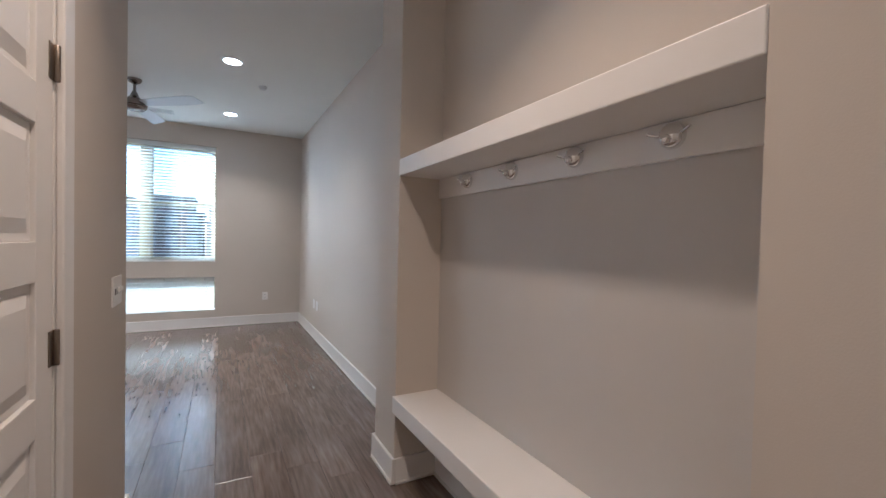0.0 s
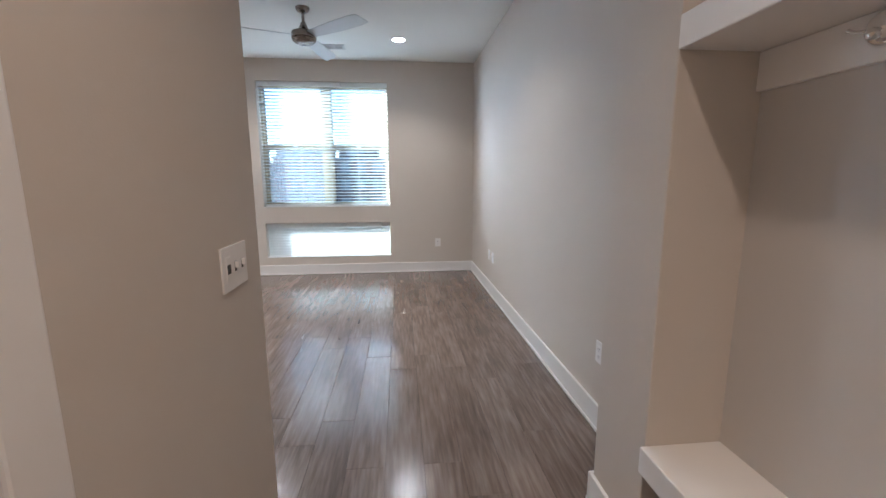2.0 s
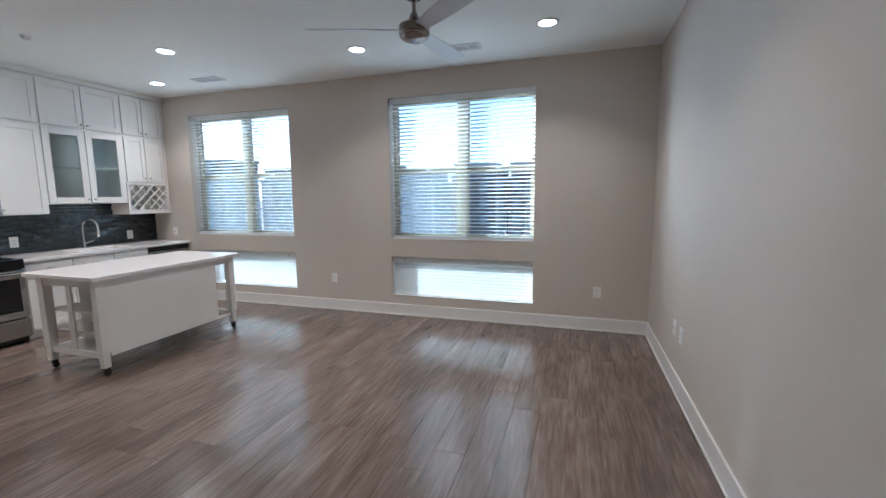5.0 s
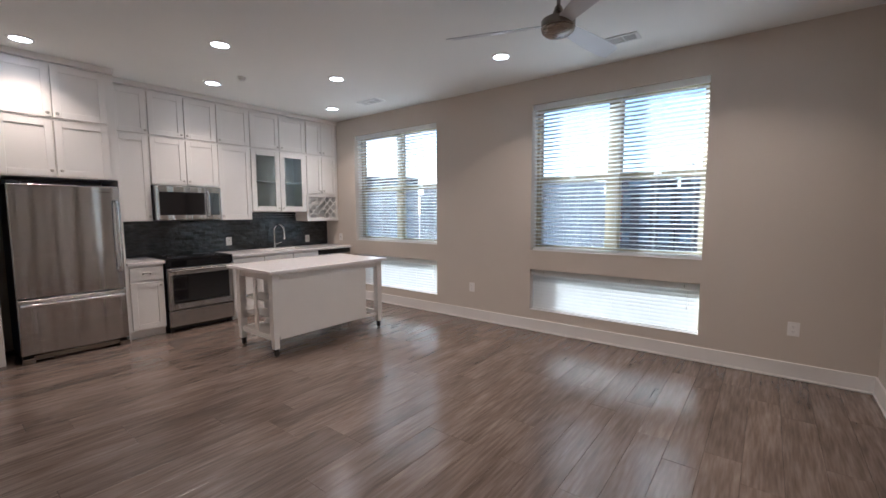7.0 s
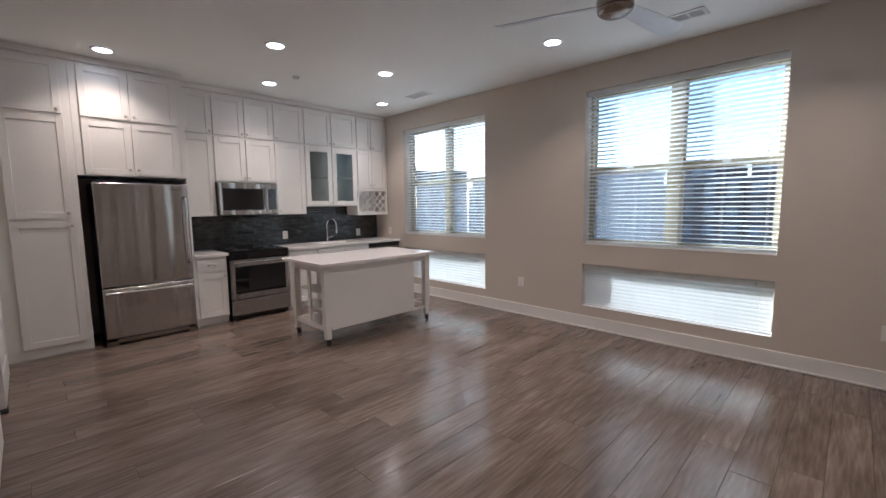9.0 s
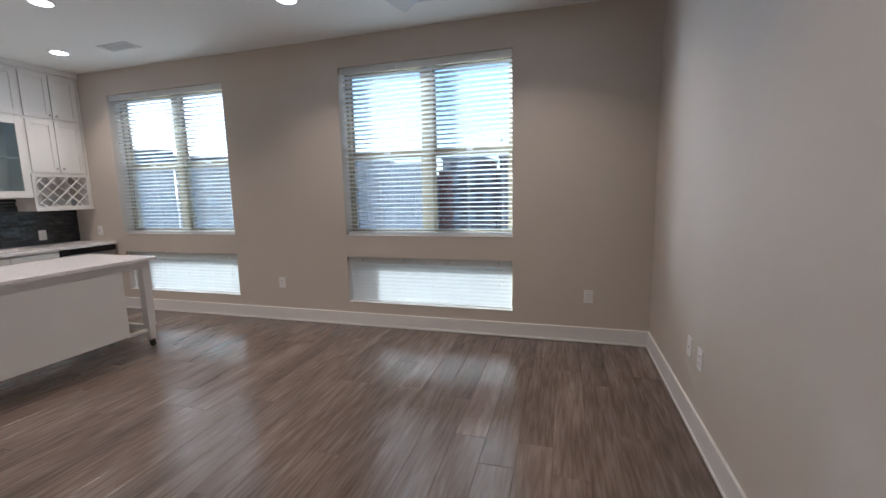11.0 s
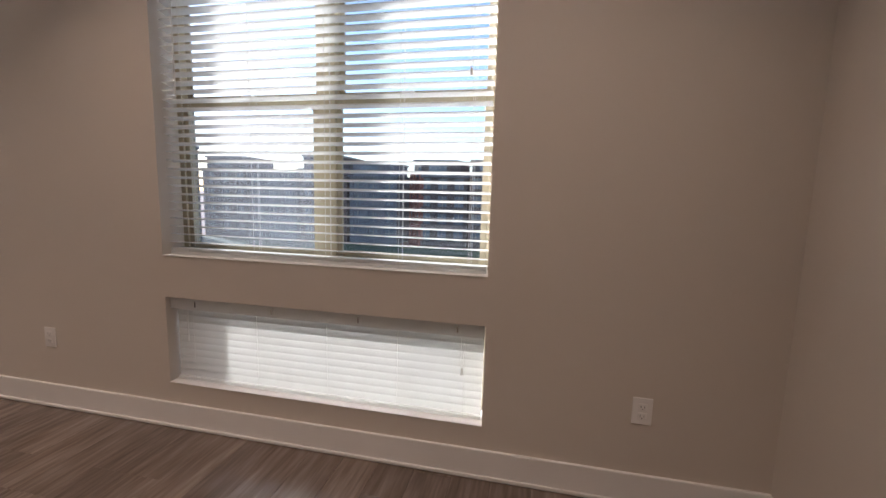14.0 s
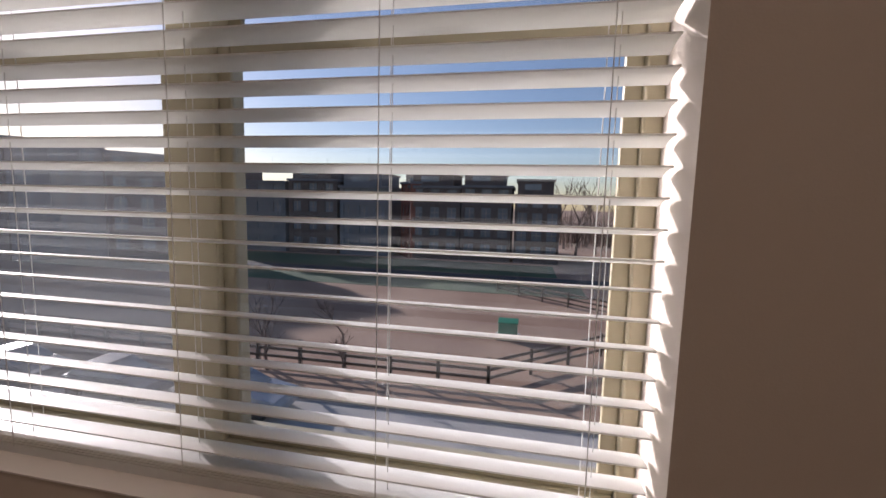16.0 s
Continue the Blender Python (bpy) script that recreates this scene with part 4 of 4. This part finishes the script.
tube(bm, [(RX, R0 + 0.04, 0.715), (RX + 0.04, R0 + 0.045, 0.72), (RX + 0.045, R0 + 0.09, 0.722), (RX + 0.048, 5.31, 0.724), (RX + 0.045, R1 - 0.09, 0.722), (RX + 0.04, R1 - 0.045, 0.72), (RX, R1 - 0.04, 0.715)], 0.0115, 12)
finish("handle", bm, STEEL, rg, smooth=True)
bm = bmesh.new()
for x, y, r in ((-5.28, 5.12, 0.075), (-5.28, 5.50, 0.09), (-5.0, 5.12, 0.1), (-5.0, 5.50, 0.075)):
    segs = 28
    for rr in (r, r * 0.6):
        a = [bm.verts.new((x + rr * math.cos(2 * math.pi * i / segs), y + rr * math.sin(2 * math.pi * i / segs), CT + 0.0126)) for i in range(segs)]
        b = [bm.verts.new((x + (rr - 0.003) * math.cos(2 * math.pi * i / segs), y + (rr - 0.003) * math.sin(2 * math.pi * i / segs), CT + 0.0126)) for i in range(segs)]
        for i in range(segs):
            bm.faces.new((a[i], a[(i + 1) % segs], b[(i + 1) % segs], b[i]))
finish("burner_ring", bm, GRILLE, rg)

mw = thing("microwave", (-5.25, 5.32, 1.3), "stainless steel over-the-range microwave with a dark window", "microwave")
M0, M1, MX = 4.952, 5.692, -5.075
boxes("body", [(XL, MX - 0.03, M0, M1, 1.30, 1.708)], BLACK, mw, 0.003)
boxes("front", [(MX - 0.029, MX, M0, M1, 1.30, 1.708)], STEEL, mw, 0.008)
boxes("window", [(MX, MX + 0.003, M0 + 0.045, M1 - 0.20, 1.36, 1.635)], GLOSSBLACK, mw, 0.002)
boxes("keypad", [(MX, MX + 0.003, M1 - 0.135, M1 - 0.03, 1.36, 1.635)], GLOSSBLACK, mw, 0.002)
bm = bmesh.new()
tube(bm, [(MX, M1 - 0.165, 1.345), (MX + 0.03, M1 - 0.165, 1.36), (MX + 0.038, M1 - 0.165, 1.42), (MX + 0.04, M1 - 0.165, 1.5), (MX + 0.038, M1 - 0.165, 1.58), (MX + 0.03, M1 - 0.165, 1.64), (MX, M1 - 0.165, 1.655)], 0.012, 12)
finish("handle", bm, CHROME, mw, smooth=True)

dw = thing("dishwasher", (-5.1, 7.3, 0), "stainless steel dishwasher under the counter", "dishwasher")
boxes("body", [(XL + 0.02, XF - 0.03, 7.0, 7.59, 0.05, CT - 0.034)], BLACK, dw, 0.002)
boxes("door", [(XF - 0.029, XF + 0.005, 7.003, 7.587, 0.10, 0.745)], STEEL, dw, 0.004)
boxes("control_strip", [(XF - 0.029, XF + 0.005, 7.003, 7.587, 0.75, 0.812)], GLOSSBLACK, dw, 0.004)
boxes("plinth", [(XF - 0.06, XF - 0.031, 7.003, 7.587, 0.001, 0.095)], BLACK, dw)
bm = bmesh.new()
tube(bm, [(XF + 0.005, 7.05, 0.715), (XF + 0.04, 7.055, 0.718), (XF + 0.043, 7.3, 0.72), (XF + 0.04, 7.535, 0.718), (XF + 0.005, 7.54, 0.715)], 0.010, 10)
finish("handle", bm, STEEL, dw, smooth=True)

# island cart
isl = thing("kitchen_island", (-3.5, 5.95, 0), "white rolling kitchen island with a quartz top and casters", "kitchen island")
IX0, IX1, IY0, IY1 = -3.83, -3.12, 5.245, 6.645
IT = 0.842
boxes("top", [(-3.93, -3.07, 5.20, 6.69, IT - 0.032, IT)], QUARTZ, isl, 0.004)
for x in (IX0, IX1 - 0.07):
    for y in (IY0, IY1 - 0.07):
        bm = bmesh.new()
        v = add_box(bm, x, x + 0.07, y, y + 0.07, 0.075, IT - 0.033)
        add_box(bm, x, x + 0.07, y, y + 0.07, 0.20, IT - 0.0335)
        for q in v:
            if q.co.z < 0.1:
                q.co.x += 0.008 if q.co.x < x + 0.03 else -0.008
                q.co.y += 0.008 if q.co.y < y + 0.03 else -0.008
        finish("leg", bm, CAB, isl, 0.003)
        bm = bmesh.new()
        turned(bm, [(0.022, -0.010), (0.025, -0.007), (0.025, 0.007), (0.022, 0.010)], 18, (x + 0.035, y + 0.045, 0.0255), "x")
        finish("wheel", bm, RUBBER, isl, smooth=True)
        boxes("caster_fork", [(x + 0.019, x + 0.0235, y + 0.025, y + 0.055, 0.02, 0.066), (x + 0.0465, x + 0.051, y + 0.025, y + 0.055, 0.02, 0.066), (x + 0.019, x + 0.051, y + 0.02, y + 0.055, 0.066, 0.0745)], IRON, isl)
boxes("body", [(IX0 + 0.04, IX1 - 0.02, 5.52, 6.40, 0.165, IT - 0.0335)], CAB, isl, 0.002)
boxes("back_panel", [(IX1 - 0.0195, IX1 - 0.006, IY0 + 0.072, 6.40, 0.165, IT - 0.0335)], CAB, isl, 0.002)
boxes("apron", [(IX0 + 0.01, IX0 + 0.03, IY0 + 0.0705, IY1 - 0.0705, IT - 0.10, IT - 0.0335), (IX1 - 0.005, IX1 - 0.0005, IY0 + 0.0705, IY1 - 0.0705, IT - 0.10, IT - 0.0335), (IX0 + 0.0705, IX1 - 0.0705, IY0 + 0.01, IY0 + 0.03, IT - 0.10, IT - 0.0335), (IX0 + 0.0705, IX1 - 0.0705, IY1 - 0.03, IY1 - 0.01, IT - 0.10, IT - 0.0335)], CAB, isl, 0.002)
for it in ((IX0 + 0.0705, IX1 - 0.0705, IY0 + 0.015, IY0 + 0.05, 0.155, 0.205), (IX0 + 0.0705, IX1 - 0.0705, IY1 - 0.05, IY1 - 0.015, 0.155, 0.205), (IX1 - 0.05, IX1 - 0.02, 6.401, IY1 - 0.0705, 0.155, 0.18)):
    boxes("stretcher", [it], CAB, isl, 0.002)
for z in (0.17, 0.33, 0.50):
    boxes("shelf", [(IX0 + 0.0, IX1 - 0.075, IY0 + 0.0705, 5.519, z, z + 0.018)], CAB, isl, 0.002)
boxes("slat_end", [(IX0 + 0.32, IX0 + 0.38, IY0 + 0.018, IY0 + 0.036, 0.2055, IT - 0.105)], CAB, isl, 0.002)

for y, z in ((5.935, 0.985), (7.20, 0.96)):
    plate((XL + 0.013, y, z), (1, 0), "outlet")

# backsplash of narrow glass tiles
bs = thing("backsplash", (XL, 6.1, 1.07), "backsplash of narrow glossy dark glass tiles", "backsplash", kind="structure")
rnd = random.Random(5)
bm = bmesh.new()
z, row = CT + 0.002, 0
while z < 1.71:
    h = 0.036
    y = 4.585 - rnd.uniform(0, 0.1)
    while y < 7.598:
        L = rnd.choice((0.10, 0.15, 0.15, 0.2))
        a, b = max(y, 4.585), min(y + L - 0.002, 7.598)
        ym = (a + b) / 2
        limit = 1.288 if ym < 6.13 or ym > 7.0 else 1.398
        if b - a > 0.012 and z + h < limit:
            v = add_box(bm, XL + 0.0005, XL + 0.010, a, b, z, z + h - 0.002)
            t1, t2 = rnd.uniform(-0.0025, 0.0025), rnd.uniform(-0.002, 0.002)
            for q in v:
                if q.co.x > XL + 0.005:
                    q.co.x += (t1 if q.co.y > ym else -t1) + (t2 if q.co.z > z + h / 2 else -t2)
        y += L
    z += h
tagged(finish("tile", bm, TILE, bs), kind="stuff")
boxes("grout", [(XL + 0.0001, XL + 0.006, 4.585, 7.598, CT + 0.001, 1.288)], DARK, bs)


# ---- outside ----
GZ = -7.0
gb = boxes("ground", [(-1500, 1500, -1500, 1500, GZ - 1, GZ)], FIELD)
structure(gb, "dry brown winter field reaching the horizon", "ground")
structure(boxes("road", [(-200, 120, 9.5, 22.6, GZ + 0.002, GZ + 0.01)], CONCRETE), "pale concrete street below the building", "road")
structure(boxes("kerb", [(-200, 120, 22.6, 22.85, GZ, GZ + 0.16), (-200, 120, 9.2, 9.5, GZ, GZ + 0.16)], CONCRETE, None, 0.02), "concrete kerb along the street", "kerb")
structure(boxes("lawn", [(-140, 6, 47, 53, GZ + 0.002, GZ + 0.02), (-140, 4, 58, 68, GZ + 0.002, GZ + 0.02)], LAWN), "green lawn strips in front of the houses", "lawn")
structure(boxes("far_road", [(-140, 60, 53.2, 57.6, GZ + 0.002, GZ + 0.012)], ASPHALT), "dark asphalt road before the houses", "road")


def townhouse(x, y, w, d, h, wall, rot, tower, storeys=4):
    t = thing("townhouse", (x, y, GZ), "%s-storey brick townhouse with a flat roof" % ("five" if storeys == 5 else "four"), "house", "row of townhouses")
    t.rotation_euler = (0, 0, radians(rot))
    def bx(name, items, mat, bev=0.0):
        bm = bmesh.new()
        for it in items:
            add_box(bm, *it)
        bmesh.ops.recalc_face_normals(bm, faces=bm.faces)
        me = bpy.data.meshes.new(name)
        bm.to_mesh(me)
        bm.free()
        me.materials.append(mat)
        o = new(name, me)
        o.parent = t
        return o
    xs = [-w / 2 + w * (i + 0.5) / 3 for i in range(3)]
    sh = h / storeys
    body = [(-w / 2, w / 2, 0.35, d, 0, h)]
    cols = [-w / 2] + [v for c in xs for v in (c - 0.75, c + 0.75)] + [w / 2]
    for i in range(0, len(cols), 2):
        body.append((cols[i], cols[i + 1], 0, 0.349, 0, h))
    for c in xs:
        z = 0
        for s in range(storeys):
            body.append((c - 0.7499, c + 0.7499, 0, 0.349, z, s * sh + 0.9))
            z = s * sh + 0.9 + 1.7
        body.append((c - 0.7499, c + 0.7499, 0, 0.349, z, h))
    bx("wall", body, wall)
    bx("roof", [(-w / 2 - 0.25, w / 2 + 0.25, -0.25, d + 0.2, h + 0.001, h + 0.35)], BRICKS[2])
    if tower:
        bx("roof_room", [(-w / 2 + 0.3, -w / 2 + 0.3 + w * 0.8, 0.8, d - 1, h + 0.36, h + 2.3)], wall)
        bx("roof_edge", [(-w / 2 + 0.05, -w / 2 + 0.55 + w * 0.8, 0.55, d - 0.8, h + 2.301, h + 2.6)], BRICKS[3])
        bx("roof_room_window", [(-w / 2 + 0.3 + w * 0.16, -w / 2 + 0.3 + w * 0.52, 0.76, 0.799, h + 1.0, h + 1.9)], FARGLASS)
    for c in xs:
        for s in range(storeys):
            bx("window", [(c - 0.73, c + 0.73, 0.28, 0.34, s * sh + 0.92, s * sh + 2.58)], FARGLASS)
    bx("window_bars", [(c - 0.04, c + 0.04, 0.2, 0.279, s * sh + 0.92, s * sh + 2.58) for c in xs for s in range(storeys)] + [(c - 0.73, c + 0.73, 0.2, 0.2789, s * sh + 1.7, s * sh + 1.78) for c in xs for s in range(storeys)], BRICKS[3])
    return t


row = [(-53.5, 9.0, 11.6, 0, True), (-44.0, 9.0, 11.4, 2, False), (-34.5, 8.6, 11.8, 0, True), (-25.6, 8.2, 10.8, 2, True), (-14.0, 8.0, 11.0, 0, True), (-6.0, 7.6, 11.2, 0, True), (1.6, 6.6, 10.0, 0, True)]
for x, w, h, m, tw in row:
    townhouse(x, 70, w, 11, h, BRICKS[m], 0, tw)
for i in range(6):
    townhouse(-54 - 6.2 * i, 58 - 7.2 * i, 9.3, 11, (14.4, 15.2, 14.8)[i % 3], BRICKS[(0, 2)[i % 2]], 49, False, 5)
townhouse(-20.0, 90, 9, 10, 15.0, BRICKS[3], 0, False)
townhouse(-18.9, 71, 3.4, 4, 11.6, BRICKS[1], -50, False)


def rail_fence(x0, y0, x1, y1):
    f = thing("rail_fence", (x0, y0, GZ), "weathered brown three-rail wooden field fence", "fence", "field fences")
    n = max(2, int(math.hypot(x1 - x0, y1 - y0) / 2.4))
    bm = bmesh.new()
    for i in range(n + 1):
        x, y = x0 + (x1 - x0) * i / n, y0 + (y1 - y0) * i / n
        add_box(bm, x - 0.08, x + 0.08, y - 0.08, y + 0.08, GZ, GZ + 1.35)
    finish("posts", bm, FENCEWOOD, f)
    bm = bmesh.new()
    for z in (0.35, 0.75, 1.15):
        a, b = Vector((x0, y0, GZ + z)), Vector((x1, y1, GZ + z))
        s = (b - a).normalized().cross(Vector((0, 0, 1))) * 0.03
        v = [bm.verts.new(p + q + Vector((0, 0, k))) for p in (a, b) for q in (-s, s) for k in (-0.07, 0.07)]
        for g in ((0, 1, 3, 2), (4, 6, 7, 5), (0, 4, 5, 1), (2, 3, 7, 6), (0, 2, 6, 4), (1, 5, 7, 3)):
            bm.faces.new([v[i] for i in g])
    finish("rails", bm, FENCEWOOD, f)


rail_fence(-60, 26, -1.5, 26)
rail_fence(-1.5, 26, 6.5, 33.5)
rail_fence(-2.5, 48, 8, 40)
gbx = thing("utility_box", (-0.9, 33.5, GZ), "green metal utility cabinet standing in the field", "utility box")
boxes("cabinet", [(-1.5, -0.3, 33, 34.2, GZ + 0.1, GZ + 1.05)], GREENBOX, gbx, 0.04)
boxes("lid", [(-1.55, -0.25, 32.95, 34.25, GZ + 1.051, GZ + 1.13)], GREENBOX, gbx, 0.03)
boxes("pad", [(-1.7, -0.1, 32.8, 34.4, GZ, GZ + 0.099)], CONCRETE, gbx, 0.02)


def bare_tree(x, y, h, seed):
    t = thing("bare_tree", (x, y, GZ), "leafless winter tree with thin branches", "tree", "bare trees")
    r = random.Random(seed)
    bm = bmesh.new()

    def grow(p, d, length, rad, level):
        pts, q = [p], p
        for k in range(3):
            d = (d + Vector((r.uniform(-.18, .18), r.uniform(-.18, .18), r.uniform(-.04, .12)))).normalized()
            q = q + d * length / 3
            pts.append(q)
        tube(bm, pts, [rad, rad * 0.85, rad * 0.7, rad * 0.5], 5)
        if level:
            for k in range(4 if level > 1 else 5):
                a = r.uniform(0, 2 * math.pi)
                grow(pts[r.choice((1, 2, 3, 3))], (d + Vector((math.cos(a), math.sin(a), 0.35)) * 0.75).normalized(), length * r.uniform(0.5, 0.7), rad * 0.5, level - 1)

    grow(Vector((x, y, GZ)), Vector((0, 0, 1)), h * 0.45, h * 0.018, 3)
    finish("trunk", bm, BARK, t)


for i, (x, y, h) in enumerate(((-8.5, 25.2, 4.5), (-12.5, 25.0, 5.0), (9, 84, 14), (13, 88, 16), (17, 82, 13), (22, 90, 16), (27, 86, 14), (8, 96, 15), (33, 92, 15))):
    bare_tree(x, y, h, 40 + i)


def far_wood():
    bm = bmesh.new()
    r = random.Random(9)
    for i in range(1400):
        x, y = r.uniform(5, 120), r.uniform(100, 125)
        h = r.uniform(3, 9)
        p = Vector((x, y, GZ))
        tip = p + Vector((r.uniform(-1, 1), r.uniform(-1, 1), h))
        tube(bm, [p, (p + tip) / 2 + Vector((r.uniform(-.4, .4), 0, 0)), tip], [0.14, 0.09, 0.02], 3)
        for k in range(3):
            m = p.lerp(tip, r.uniform(0.35, 0.8))
            tube(bm, [m, m + Vector((r.uniform(-1.6, 1.6), r.uniform(-1, 1), r.uniform(0.5, 2.0)))], [0.06, 0.015], 3)
    return tagged(finish("far_woodland", bm, BARK), "brown leafless wood at the far edge of the field", "woodland", kind="stuff")


far_wood()


def car(x, y, paint, rot=0):
    c = thing("parked_car", (x, y, GZ), "dark parked car at the kerb of the street", "car", "parked cars")
    def sect(profile, half, name, mat, smooth=True):
        bm = bmesh.new()
        l = [bm.verts.new((px, -half(pz), pz)) for px, pz in profile]
        r_ = [bm.verts.new((px, half(pz), pz)) for px, pz in profile]
        n = len(profile)
        for i in range(n):
            bm.faces.new((l[i], l[(i + 1) % n], r_[(i + 1) % n], r_[i]))
        bm.faces.new(l)
        bm.faces.new(r_)
        bmesh.ops.transform(bm, matrix=Matrix.Translation((x, y, GZ + 0.012)), verts=bm.verts)
        return finish(name, bm, mat, c, 0.05)
    sect([(-2.2, 0.35), (-2.25, 0.75), (-1.9, 0.95), (1.0, 1.0), (2.1, 0.82), (2.25, 0.6), (2.2, 0.3)], lambda z: 0.88, "body", paint)
    sect([(-1.75, 0.96), (-1.2, 1.42), (0.1, 1.45), (0.95, 1.0)], lambda z: 0.84 - 0.32 * max(0, z - 0.96), "cabin", FARGLASS)
    sect([(-1.25, 1.421), (-1.1, 1.46), (0.0, 1.49), (0.15, 1.45)], lambda z: 0.69, "roof", paint)
    for wx in (-1.4, 1.4):
        for wy in (-0.8, 0.8):
            bm = bmesh.new()
            turned(bm, [(0.24, -0.11), (0.33, -0.09), (0.33, 0.09), (0.24, 0.11)], 20, (x + wx, y + wy, GZ + 0.342), "y")
            finish("wheel", bm, RUBBER, c, smooth=True)


for x, y, k in ((-22.5, 21.2, 0), (-17.0, 21.2, 0), (-11.2, 21.3, 1)):
    car(x, y, CARPAINT[k])

# ---- floor of planks ----
fl = boxes("floor", [(XL - 0.15, XR + 0.15, YH - 0.12, YN, -0.12, -0.004)], DARK)
structure(fl, "dark grey-brown wood-look plank floor", "floor")
PW, PL = 0.18, 1.22
plank_meshes = {}


def plank_mesh(w, l):
    key = (round(w, 3), round(l, 2))
    if key not in plank_meshes:
        bm = bmesh.new()
        c, g = 0.0018, 0.0004
        lo = [bm.verts.new((x, y, -0.004)) for x, y in ((g, g), (w - g, g), (w - g, l - g), (g, l - g))]
        mid = [bm.verts.new((x, y, -0.0014)) for x, y in ((g, g), (w - g, g), (w - g, l - g), (g, l - g))]
        hi = [bm.verts.new((x, y, 0.0)) for x, y in ((c, c), (w - c, c), (w - c, l - c), (c, l - c))]
        bm.faces.new(hi)
        for a, b in ((lo, mid), (mid, hi)):
            for i in range(4):
                bm.faces.new((a[i], a[(i + 1) % 4], b[(i + 1) % 4], b[i]))
        bmesh.ops.recalc_face_normals(bm, faces=bm.faces)
        me = bpy.data.meshes.new("plank")
        bm.to_mesh(me)
        bm.free()
        me.materials.append(PLANK)
        plank_meshes[key] = me
    return plank_meshes[key]


rnd = random.Random(3)
x = XL
while x < XR - 0.01:
    w = min(PW, XR - x)
    y_start = 2.94 if x < HL - 0.2 else YH
    y = y_start - rnd.choice((0.0, 0.2, 0.4, 0.6, 0.8, 1.0))
    while y < YN:
        a, b = max(y, y_start), min(y + PL, YN)
        if b - a > 0.03:
            p = new("plank", plank_mesh(w, b - a))
            p.parent = fl
            p.location = (x, a, 0)
        y += PL
    x += PW
